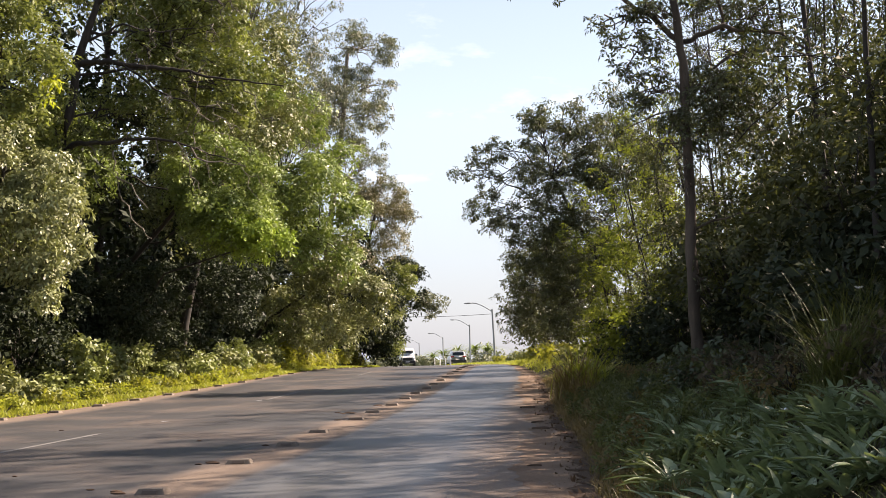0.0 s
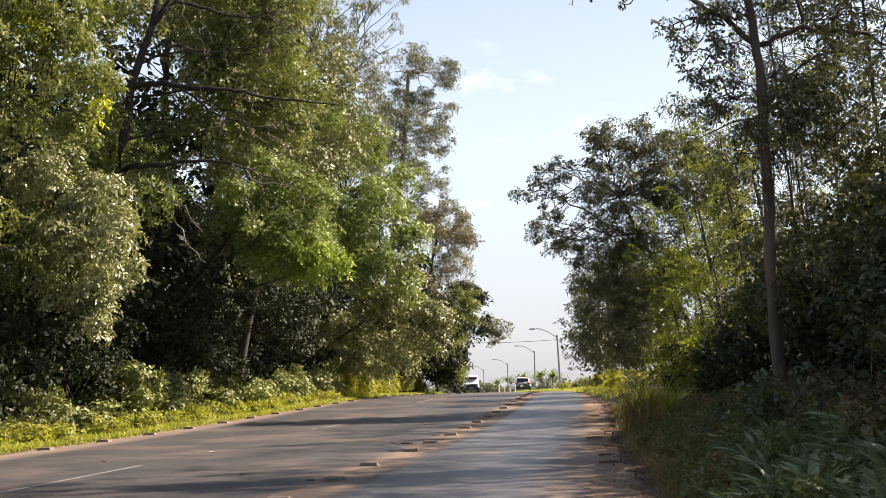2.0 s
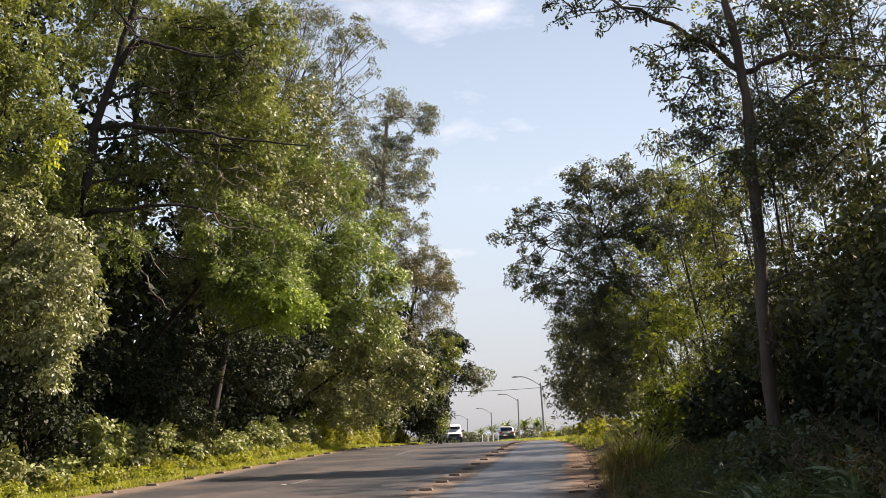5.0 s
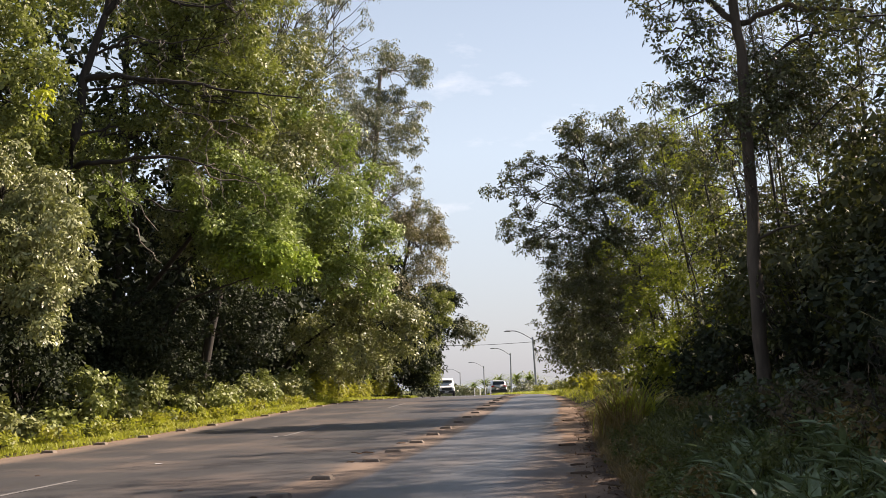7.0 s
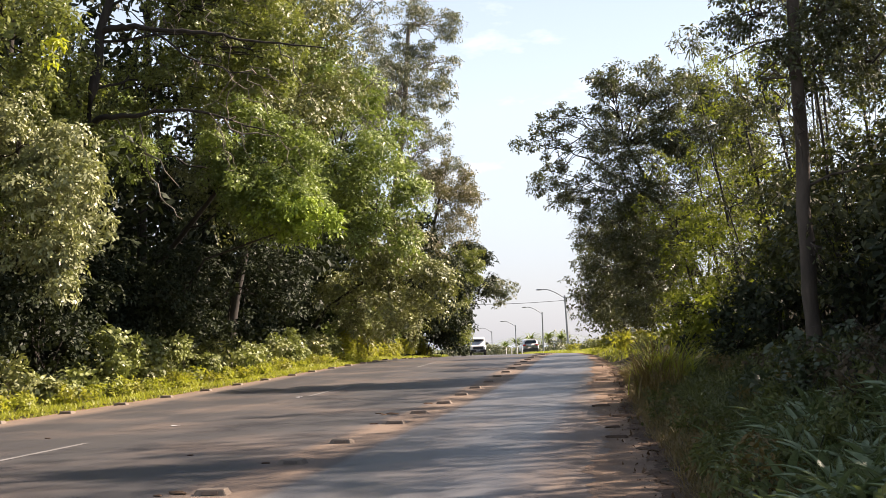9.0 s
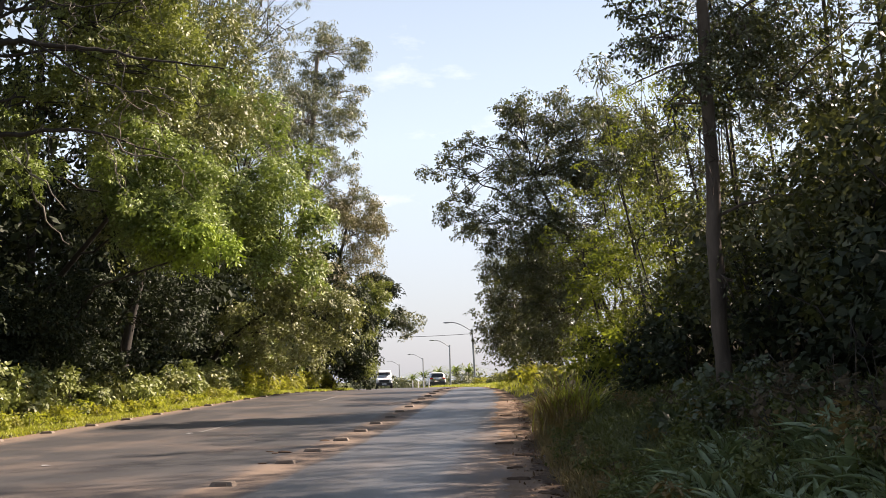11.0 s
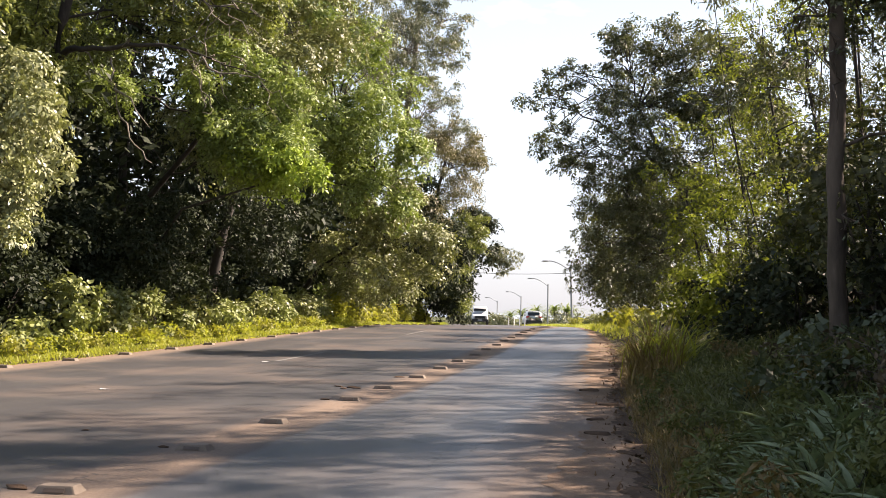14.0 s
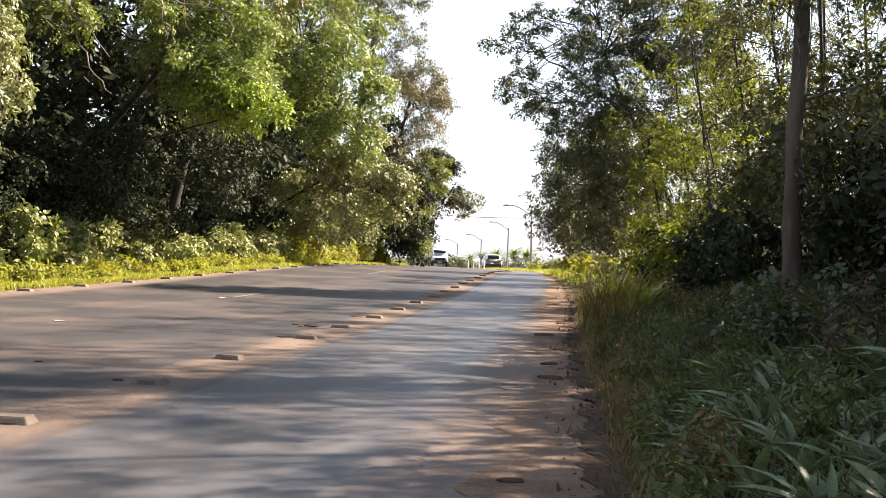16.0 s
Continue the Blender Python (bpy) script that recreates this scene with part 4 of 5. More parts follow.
tree("overhanging_tree", "dark leafy tree leaning out over the near lane", [(2.6, 41, 1.0), (1.9, 40.8, 3), (0.8, 40.4, 5.2), (-0.2, 40, 7.2)], 0.1,
     [(-2.75, 40, 7.2, 0.75, 0.8, 1.0, 22, 0.28), (-2.3, 40, 5.9, 0.8, 0.9, 0.8, 18, 0.3), (-2.1, 40, 8.2, 0.4, 0.5, 0.45, 8, 0.24), (-0.6, 40, 8.8, 0.75, 0.8, 0.8, 20, 0.34), (0.5, 40, 9.0, 0.7, 0.8, 0.7, 18, 0.34), (1.7, 40, 8.6, 0.9, 0.9, 0.7, 18, 0.36), (2.8, 40, 8.4, 0.8, 0.9, 0.8, 16, 0.4), (0.2, 39.8, 7.2, 1.5, 1.4, 1.2, 38, 0.58), (2.2, 40, 7.4, 1.4, 1.4, 1.0, 20, 0.5), (1.8, 40, 5.6, 1.9, 1.6, 1.2, 26, 0.52), (-0.7, 39.6, 5.2, 1.3, 1.4, 1.5, 30, 0.58), (-1.3, 41, 3.2, 0.8, 0.9, 1.3, 20, 0.48), (0.3, 40, 3.0, 1.0, 1.2, 1.4, 24, 0.55), (1.4, 39.4, 4.2, 1.1, 1.0, 0.9, 18, 0.5)], LEAF_SILVER, BARK_DARK, 0.08, dense=195, group=G_RIGHT, core=12, lumps=1.5, limb=0.3, shell=0.4,
     extra=[(bent((0.3, 40.2, 5.6), (-2.6, 40, 7.4), 0.1, 8, 0.06), np.linspace(0.05, 0.01, 8)),
            (bent((3.4, 38.6, 2.2), (1.2, 38.8, 4.7), 0.4, 10, 0.06), np.linspace(0.075, 0.02, 10)),
            (bent((2.6, 38.4, 3.3), (0.6, 38.6, 3.9), 0.25, 9, 0.06), np.linspace(0.045, 0.012, 9))])
# leaf colours carry the look of backlight on some, shade on others
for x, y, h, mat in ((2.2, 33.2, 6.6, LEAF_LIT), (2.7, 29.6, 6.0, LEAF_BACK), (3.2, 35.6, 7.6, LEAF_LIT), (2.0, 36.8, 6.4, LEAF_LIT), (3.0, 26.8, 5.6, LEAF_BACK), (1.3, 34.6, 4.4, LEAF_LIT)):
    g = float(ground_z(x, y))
    tree("sunlit_tree", "small crooked tree, light from behind put into its yellow-green leaves" if mat is LEAF_LIT else "small crooked tree on the bank, leaves darkened for shade", [(x + 0.4, y, g), (x + 0.1, y, g + h * 0.35), (x - 0.3, y, g + h * 0.75)], 0.05,
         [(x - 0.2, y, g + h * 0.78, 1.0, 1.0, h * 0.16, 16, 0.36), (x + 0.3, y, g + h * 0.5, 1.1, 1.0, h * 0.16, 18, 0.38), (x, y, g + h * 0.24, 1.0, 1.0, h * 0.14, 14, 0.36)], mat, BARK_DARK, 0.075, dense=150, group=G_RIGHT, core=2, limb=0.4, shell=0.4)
tree("feathery_tree", "thin feathery sapling standing up behind the bank tree", [(2.6, 30, 1.5), (1.7, 30, 5), (1.3, 30, 8)], 0.016,
     [(1.28, 30, 7.6, 0.3, 0.3, 0.45, 8, 0.2), (1.25, 30, 6.7, 0.5, 0.4, 0.4, 9, 0.22), (1.5, 30, 5.6, 0.6, 0.5, 0.5, 10, 0.26)], LEAF_SILVER, BARK_DARK, 0.12, dense=150, group=G_RIGHT, slim=0.22, droop=0.6, core=0, limb=0.3)
spots = [(3.4, 24.5, 8.5), (4.6, 23, 9.5), (6.2, 26, 10), (4.2, 29, 9), (5.6, 32, 10), (7.4, 30, 11), (3.2, 33.5, 8), (6.8, 22.2, 9), (8.6, 25, 11), (5.0, 37, 10), (8.2, 36, 12), (3.6, 45, 9), (6, 43, 10), (2.6, 50, 7), (1.6, 56, 6), (4.6, 8.5, 8), (6.2, 11.5, 9), (5.2, 14.2, 8.5), (7.4, 7.5, 9), (8.2, 13, 10), (6.6, 17, 9), (5.4, 3.5, 8), (7.8, 1, 9), (3.9, 17.4, 7), (4.3, 19.8, 8), (3.7, 14.9, 6), (5.6, 21, 9), (3.7, 38.2, 8.6), (4.7, 40.5, 9.2), (5.6, 37.6, 9.2), (3.0, 43.5, 8.2)]
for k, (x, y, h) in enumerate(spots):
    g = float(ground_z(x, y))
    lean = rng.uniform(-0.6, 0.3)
    # nearer trees get extra height, out of view, for longer shade
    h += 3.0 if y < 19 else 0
    unseen = x > 2.0 + 0.277 * (y - 1.5)   # unseen broader trees further back on the bank, added to shade the road
    # sunlit or shaded look comes from the leaf colour chosen
    tree("slim_tree", "slim dark-stemmed tree with thin foliage tinted sunlit or shaded", [(x, y, g), (x + lean * 0.5, y + 0.1, g + h * 0.4), (x + lean, y, g + h * 0.8)], 0.032 + 0.01 * (k % 3),
         [(x + lean, y, g + h * 0.72, 1.5, 1.4, h * 0.26, 16 if unseen else (30 if x > 3.3 and y < 31 else 14), (0.62 if y < 14.5 else 0.95) if unseen else 0.46), (x + lean * 0.4, y, g + h * 0.34, 1.4, 1.3, h * 0.2, 19 if unseen else 20 if x > 3.3 and y < 31 else 13, 0.5 if unseen else 0.44)], LEAF_LIT if y > 24 and x < 4.5 and k % 2 == 0 else LEAF_BACK, BARK_DARK, 0.14 if unseen else 0.068, dense=24 if unseen else 88, per=7, group=G_RIGHT, core=12 if unseen else 0, lumps=1.5, shell=0.35)

for x, y, h in ((-0.2, 52, 6.6), (-0.9, 59, 6.4), (-1.5, 66, 6.0), (0.6, 47.5, 6.5)):
    g = float(ground_z(x, y))
    tree("shoulder_tree", "dense dark tree beside the near lane", [(x + 0.8, y, g), (x + 0.5, y, g + h * 0.3), (x, y, g + h * 0.7)], 0.1,
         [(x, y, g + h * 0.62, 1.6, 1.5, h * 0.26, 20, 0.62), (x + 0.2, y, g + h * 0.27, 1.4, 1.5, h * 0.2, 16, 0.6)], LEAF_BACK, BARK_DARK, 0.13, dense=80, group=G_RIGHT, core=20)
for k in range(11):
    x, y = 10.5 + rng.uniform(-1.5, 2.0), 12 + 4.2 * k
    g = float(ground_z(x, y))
    # those before y 30 get extra unseen height to shade the road
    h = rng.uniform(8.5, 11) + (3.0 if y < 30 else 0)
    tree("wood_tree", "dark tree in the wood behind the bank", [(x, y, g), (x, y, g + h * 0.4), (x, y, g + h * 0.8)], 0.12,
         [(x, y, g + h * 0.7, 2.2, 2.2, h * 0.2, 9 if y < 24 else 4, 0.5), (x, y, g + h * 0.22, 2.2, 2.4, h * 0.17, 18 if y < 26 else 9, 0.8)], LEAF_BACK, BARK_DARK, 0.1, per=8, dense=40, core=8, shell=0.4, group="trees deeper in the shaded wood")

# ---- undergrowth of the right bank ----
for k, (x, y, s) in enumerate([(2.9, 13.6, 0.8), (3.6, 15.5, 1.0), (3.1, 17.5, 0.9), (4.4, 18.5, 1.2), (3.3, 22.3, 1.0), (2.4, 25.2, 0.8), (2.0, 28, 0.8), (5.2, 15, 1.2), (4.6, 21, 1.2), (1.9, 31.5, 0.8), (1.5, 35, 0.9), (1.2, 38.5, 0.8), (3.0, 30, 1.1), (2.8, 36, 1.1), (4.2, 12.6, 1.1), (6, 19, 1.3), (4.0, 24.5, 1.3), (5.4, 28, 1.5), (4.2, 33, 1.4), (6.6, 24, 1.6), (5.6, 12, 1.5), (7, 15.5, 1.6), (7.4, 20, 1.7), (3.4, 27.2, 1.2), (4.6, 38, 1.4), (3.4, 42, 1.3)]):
    # one kind of shrub, sunlit or shaded through its leaf colour
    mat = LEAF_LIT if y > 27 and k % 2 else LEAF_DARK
    bush("bank_shrub", "tangled shrub on the bank, leaves darkened for shade" if mat is LEAF_DARK else "shrub on the bank, sunlight put into its yellow-green leaves", x, y, float(ground_z(x, y)) - 0.05, 0.85 * s, 0.9 * s, 0.85 * s, 15, 0.45 * s, mat, 0.11, 75, group="shrubs on the shaded bank")
# the last one stands unseen, added to shade the strap-leaved plants
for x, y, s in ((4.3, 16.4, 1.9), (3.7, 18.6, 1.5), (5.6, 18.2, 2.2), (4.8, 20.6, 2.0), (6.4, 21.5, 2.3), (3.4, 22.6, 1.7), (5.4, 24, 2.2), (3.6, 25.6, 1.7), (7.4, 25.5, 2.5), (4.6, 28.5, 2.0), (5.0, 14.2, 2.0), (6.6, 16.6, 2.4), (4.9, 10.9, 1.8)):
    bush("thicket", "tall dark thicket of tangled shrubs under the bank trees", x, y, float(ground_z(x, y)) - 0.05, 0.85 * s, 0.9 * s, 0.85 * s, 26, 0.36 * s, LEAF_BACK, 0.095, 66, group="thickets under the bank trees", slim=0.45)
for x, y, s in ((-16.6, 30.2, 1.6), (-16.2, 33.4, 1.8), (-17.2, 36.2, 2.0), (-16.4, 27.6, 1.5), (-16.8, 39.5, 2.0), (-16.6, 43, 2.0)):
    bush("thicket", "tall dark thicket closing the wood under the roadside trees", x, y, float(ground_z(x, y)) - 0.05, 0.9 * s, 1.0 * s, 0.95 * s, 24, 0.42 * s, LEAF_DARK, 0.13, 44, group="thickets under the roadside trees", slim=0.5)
for k in range(12):
    y = 44 + 5.2 * k
    x = float(dirt_edge(y)) + 1.3 + rng.uniform(0, 0.9)
    bush("far_shrub", "yellow-green grassy shrub beside the shoulder", x, y, float(ground_z(x, y)) - 0.05, 0.9, 1.6, 0.3, 10, 0.34, LEAF_YELLOW if k % 2 else LEAF_OLIVE, 0.14, 80, group="shrubs beside the far shoulder")

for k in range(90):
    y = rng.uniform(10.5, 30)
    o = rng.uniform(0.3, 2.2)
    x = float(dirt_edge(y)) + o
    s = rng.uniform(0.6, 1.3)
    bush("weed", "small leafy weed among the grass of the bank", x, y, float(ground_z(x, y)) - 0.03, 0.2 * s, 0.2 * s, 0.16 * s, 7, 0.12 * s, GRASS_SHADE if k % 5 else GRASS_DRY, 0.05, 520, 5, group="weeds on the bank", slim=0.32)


for x, y, s in ((1.5, 18.6, 1.0), (1.75, 17.6, 0.9), (1.25, 19.4, 0.8), (2.0, 19.6, 1.1), (2.6, 16.4, 1.0), (2.5, 18.0, 1.1), (3.0, 14.6, 1.0)):
    bush("broad_leaved_plant", "grey-green plant with broad oval leaves on the bank", x, y, float(ground_z(x, y)) - 0.03, 0.36 * s, 0.36 * s, 0.26 * s, 10, 0.17 * s, LEAF_BROAD, 0.075, 150, 6, group="broad-leaved plants on the bank", slim=0.72)
for x, y, s in ((2.2, 17.2, 1.0), (2.0, 15.6, 0.9), (2.5, 14.4, 1.0), (2.9, 18.8, 1.2), (2.3, 12.6, 0.9), (2.7, 11.2, 1.0), (2.4, 9.6, 0.8), (1.6, 21.0, 0.8)):
    bush("dry_shrub", "withered brown shrub tangled among the bank's plants", x, y, float(ground_z(x, y)) - 0.03, 0.45 * s, 0.45 * s, 0.28 * s, 12, 0.22 * s, WITHERED, 0.06, 170, 6, group="withered shrubs on the bank", slim=0.25)


def blades(name, roots, height, width, bend, material, label, category="grass", kind="stuff", segs=2):
    """Grass blades from their roots, bent over at the tip."""
    roots = np.asarray(roots, float)
    n = len(roots)
    h = height * rng.uniform(0.5, 1.4, (n, 1))
    a = rng.uniform(0, 2 * np.pi, n)
    out = np.stack([np.cos(a), np.sin(a), np.zeros(n)], 1)
    side = np.stack([-np.sin(a), np.cos(a), np.zeros(n)], 1)
    b = bend * rng.uniform(0.4, 1.5, (n, 1))
    rows = []
    for k in range(segs + 1):
        s = k / segs
        mid = roots + out * h * b * s ** 1.7 + np.array([0, 0, 1.0]) * h * (s - 0.45 * b * s ** 2.2)
        w = width * (1 - 0.85 * s) * 0.5
        rows += [mid - side * w, mid + side * w]
    v = np.stack(rows, 1)
    base = np.arange(n)[:, None] * (2 * (segs + 1))
    q = np.concatenate([base + [2 * k, 2 * k + 1, 2 * k + 3, 2 * k + 2] for k in range(segs)])
    me = np_mesh(name, v.reshape(-1, 3), q)
    return tagged(solid(name, me, material), label, category, kind=kind)


def scatter(n, y0, y1, near, far, edge, sign, power=1.0):
    y = rng.uniform(y0, y1, n)
    o = near + (far - near) * rng.random(n) ** power
    x = edge(y) + sign * o
    return np.stack([x, y, ground_z(x, y) - 0.02], 1)


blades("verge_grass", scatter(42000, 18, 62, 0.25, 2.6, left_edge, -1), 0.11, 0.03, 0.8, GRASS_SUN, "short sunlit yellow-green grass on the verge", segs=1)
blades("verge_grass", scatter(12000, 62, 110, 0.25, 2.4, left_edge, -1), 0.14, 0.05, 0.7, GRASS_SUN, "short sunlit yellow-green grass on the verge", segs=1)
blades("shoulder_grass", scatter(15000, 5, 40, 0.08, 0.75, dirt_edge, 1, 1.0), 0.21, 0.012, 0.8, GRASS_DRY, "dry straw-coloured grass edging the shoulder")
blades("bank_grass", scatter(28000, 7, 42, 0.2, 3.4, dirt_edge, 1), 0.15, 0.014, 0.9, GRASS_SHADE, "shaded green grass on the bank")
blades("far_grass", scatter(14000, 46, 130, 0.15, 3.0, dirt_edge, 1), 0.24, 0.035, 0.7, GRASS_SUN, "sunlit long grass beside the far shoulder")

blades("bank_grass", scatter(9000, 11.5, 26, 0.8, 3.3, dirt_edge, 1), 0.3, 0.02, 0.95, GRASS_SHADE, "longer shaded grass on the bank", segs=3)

# a tangle of dry stalks on the bank
dry = []
for k in range(220):
    y = rng.uniform(9, 19)
    x = float(dirt_edge(y)) + rng.uniform(2.2, 4.8)
    a = np.array([x, y, float(ground_z(x, y))])
    e = a + [rng.normal(0, 0.45), rng.normal(0, 0.45), rng.uniform(0.15, 0.75)]
    dry.append((bent(a, e, rng.uniform(0.05, 0.3), 6, 0.04), np.linspace(0.006, 0.002, 6)))
tagged(tubes("dry_stalks", dry, BARK_GREY, sides=3), "tangle of dry brown stalks on the bank", "dry stalks", kind="stuff")

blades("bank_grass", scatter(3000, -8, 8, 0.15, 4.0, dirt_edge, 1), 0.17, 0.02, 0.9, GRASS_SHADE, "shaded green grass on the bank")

# dry leaves and crumbs along the shoulder's edge
n = 5200
ly = rng.uniform(5, 45, n)
lx = dirt_edge(ly) + rng.normal(0.02, 0.16, n)
lit = np.stack([lx, ly, np.maximum(ground_z(lx, ly), road_z(ly) - 0.02) + 0.012], 1)
d = unit(rng.normal(size=(n, 3)) * [1, 1, 0.25])
s = unit(np.cross(d, [0, 0, 1.0] + rng.normal(0, 0.3, (n, 3))))
le = rng.uniform(0.03, 0.09, (n, 1))
lv = np.stack([lit, lit + d * le * 0.5 + s * le * 0.25, lit + d * le + [0, 0, 0.012], lit + d * le * 0.5 - s * le * 0.25], 1)
tagged(solid("leaf_litter", np_mesh("leaf_litter", lv.reshape(-1, 3), np.arange(n * 4).reshape(-1, 4)), LITTER), "brown dry leaves along the shoulder's edge", "leaf litter", kind="stuff")


def clod():
    bm = bmesh.new()
    bmesh.ops.create_icosphere(bm, subdivisions=2, radius=0.5)
    for v in bm.verts:
        f = 1 + 0.35 * noise.noise(v.co * 3.1)
        v.co = Vector((v.co.x * f, v.co.y * f * 0.7, v.co.z * f * 0.35))
    return bm


for k in range(26):
    y = 8.5 + 1.25 * k + rng.uniform(-0.3, 0.3)
    x = float(dirt_edge(y)) + rng.uniform(-0.12, 0.12)
    c = part("dirt_clod", clod(), EARTH_RED if k % 3 else EARTH)
    w = rng.uniform(0.09, 0.26)
    c.matrix_basis = pose(x, y, float(road_z(y)) + 0.005, 0, 0, rng.uniform(0, 360)) @ Matrix.Diagonal((w * 1.7, w, w * 0.6, 1))
    tagged(c, "lump of dark earth at the shoulder's edge", "clod", "clods along the shoulder")


for x, y, w in ((-0.78, 26.3, 0.34), (-0.35, 19.8, 0.3), (-1.1, 36.0, 0.36), (-0.3, 14.1, 0.16), (-0.36, 23.6, 0.3), (-0.45, 21.4, 0.22), (-0.6, 29.6, 0.3)):
    c = part("dirt_clod", clod(), EARTH_RED)
    c.matrix_basis = pose(x, y, float(road_z(y)) + 0.01, 0, 0, rng.uniform(-25, 25)) @ Matrix.Diagonal((w * 1.15, w * 0.9, w * 0.6, 1))
    tagged(c, "flat slab of dark red earth fallen on the shoulder", "clod", "clods along the shoulder")
for x, y in ((-7.91, 23.3), (-8.26, 31.5)):
    bm = bmesh.new()
    bmesh.ops.create_grid(bm, x_segments=5, y_segments=4, size=0.5)
    for v in bm.verts:
        v.co.z = 0.14 * noise.noise(v.co * 3.0 + Vector((x, y, 0))) + 0.12
    bmesh.ops.solidify(bm, geom=bm.faces[:], thickness=0.02)
    scrap = part("paper_scrap", bm, CAR_WHITE)
    scrap.matrix_basis = pose(x, y, float(road_z(y)) + 0.004, 0, 0, 20) @ Matrix.Diagonal((0.14, 0.09, 0.1, 1))
    tagged(scrap, "crumpled scrap of white paper on the asphalt", "litter", "paper scraps on the road")


def strap_leaves(parent, count, length, width, rise, seed):
    """Long pointed leaves that arch out of one root."""
    r = np.random.default_rng(seed)
    a = np.arange(count) * 2.4 + r.normal(0, 0.3, count)
    ln = length * r.uniform(0.6, 1.25, count)
    tilt = r.uniform(0.35, 1.15, count) ** 0.8
    for k in range(count):
        out = np.array([np.cos(a[k]), np.sin(a[k]), 0])
        side = np.array([-np.sin(a[k]), np.cos(a[k]), 0])
        t = np.linspace(0, 1, 6)
        mid = out * (ln[k] * tilt[k] * t ** 1.1)[:, None] + np.array([0, 0, 1.0]) * (ln[k] * (rise * t * (1.25 - tilt[k] * 0.6) - 0.42 * tilt[k] * t ** 2.4))[:, None]
        w = width * np.array([0.3, 0.7, 1.0, 0.98, 0.62, 0.05]) * 0.5 * r.uniform(0.75, 1.25)
        left = mid - side * w[:, None] + [0, 0, 0.012]
        right = mid + side * w[:, None] + [0, 0, 0.012]
        v = np.concatenate([left, mid, right])
        q = [[j, 6 + j, 7 + j, 1 + j] for j in range(5)] + [[6 + j, 12 + j, 13 + j, 7 + j] for j in range(5)]
        solid("leaf", np_mesh("leaf", v, q), STRAP, parent, smooth=True)


kinds = []
for k in range(5):
    p = thing("strap_leaved_plant", (0, -15 - k, 0), "low plant with long strap-shaped grey-green leaves on the bank", "plant", "strap-leaved plants on the bank")
    strap_leaves(p, 13, 0.34 + 0.03 * k, 0.062, 0.8, 40 + k)
    kinds.append(p)
count = 0
while count < 296:
    y = 7.6 + 9.2 * rng.random()
    o = rng.uniform(0.5, 2.1) if rng.random() < 0.93 else rng.uniform(2.0, 3.0)
    x = float(dirt_edge(y)) + o
    m = pose(x, y, float(ground_z(x, y)) - 0.01, rng.uniform(-14, 14), rng.uniform(-20, 4), rng.uniform(0, 360)) @ Matrix.Scale(rng.uniform(0.62, 1.02) * (1.25 if count % 7 == 0 else 1), 4)
    src = kinds[count % 5]
    if count < 5:
        src.matrix_basis = m
    else:
        dup = copy_thing(src, pose(0, 0, 0))
        dup.matrix_basis = m
    count += 1


def tussock(x, y, n, h, w, spread, mat, label, name="grass_tussock", bend=0.62):
    z = float(ground_z(x, y))
    top = thing(name, (x, y, z), label, "grass")
    for k in range(4):
        ox, oy = rng.normal(0, spread * 0.6, 2)
        roots = np.stack([ox + rng.normal(0, spread * 0.8, n // 4), oy + rng.normal(0, spread * 0.8, n // 4), np.full(n // 4, -0.03)], 1)
        ob = blades("tuft", roots, h * rng.uniform(0.8, 1.15), w, bend, mat, "", "", "", 5)
        tagged(ob, kind="stuff").parent = top
    return top


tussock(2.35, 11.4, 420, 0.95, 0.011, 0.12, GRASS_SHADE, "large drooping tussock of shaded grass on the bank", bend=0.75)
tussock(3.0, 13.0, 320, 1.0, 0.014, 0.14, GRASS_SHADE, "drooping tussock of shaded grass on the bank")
tussock(2.9, 9.8, 300, 0.9, 0.014, 0.14, GRASS_DRY, "drooping tussock of half-dry grass on the bank")
tussock(0.3, 26.6, 260, 1.0, 0.03, 0.2, GRASS_DRY, "tall clump of half-dry cane grass by the shoulder", "cane_grass", 0.5)
tussock(0.38, 26.7, 300, 1.15, 0.042, 0.24, GRASS_SUN, "tall clump of arching green cane grass by the shoulder", "cane_grass", 0.85)
tussock(0.35, 25.4, 130, 0.7, 0.022, 0.2, GRASS_DRY, "rusty dry grass clump by the shoulder", "cane_grass", 0.5)

# small pebbles on the shoulder
n = 260
py = rng.uniform(8, 30, n) ** 1.0
px = dirt_edge(py) - np.abs(rng.normal(0, 0.22, n))
c = np.stack([px, py, road_z(py) + 0.008], 1)
r = 0.004 + 0.014 * rng.random((n, 1)) ** 3
a = rng.uniform(0, 6.28, n)
e1 = np.stack([np.cos(a), np.sin(a), 0 * a], 1) * r
e2 = np.stack([-np.sin(a), np.cos(a), 0 * a], 1) * r * 0.7
e3 = np.array([0, 0, 1.0]) * r * 0.6
pv = np.stack([c - e1, c - e2, c + e1, c + e2, c + e3, c - e3], 1)
pq = (np.arange(n)[:, None, None] * 6 + np.array([[0, 1, 4, 4], [1, 2, 4, 4], [2, 3, 4, 4], [3, 0, 4, 4]])[None]).reshape(-1, 4)
pme = bpy.data.meshes.new("pebbles")
pme.from_pydata(pv.reshape(-1, 3).tolist(), [], [tuple(q[:3]) for q in pq.tolist()])
tagged(solid("pebbles", pme, EARTH_RED), "loose pebbles and crumbs on the sandy shoulder", "pebbles", kind="stuff")


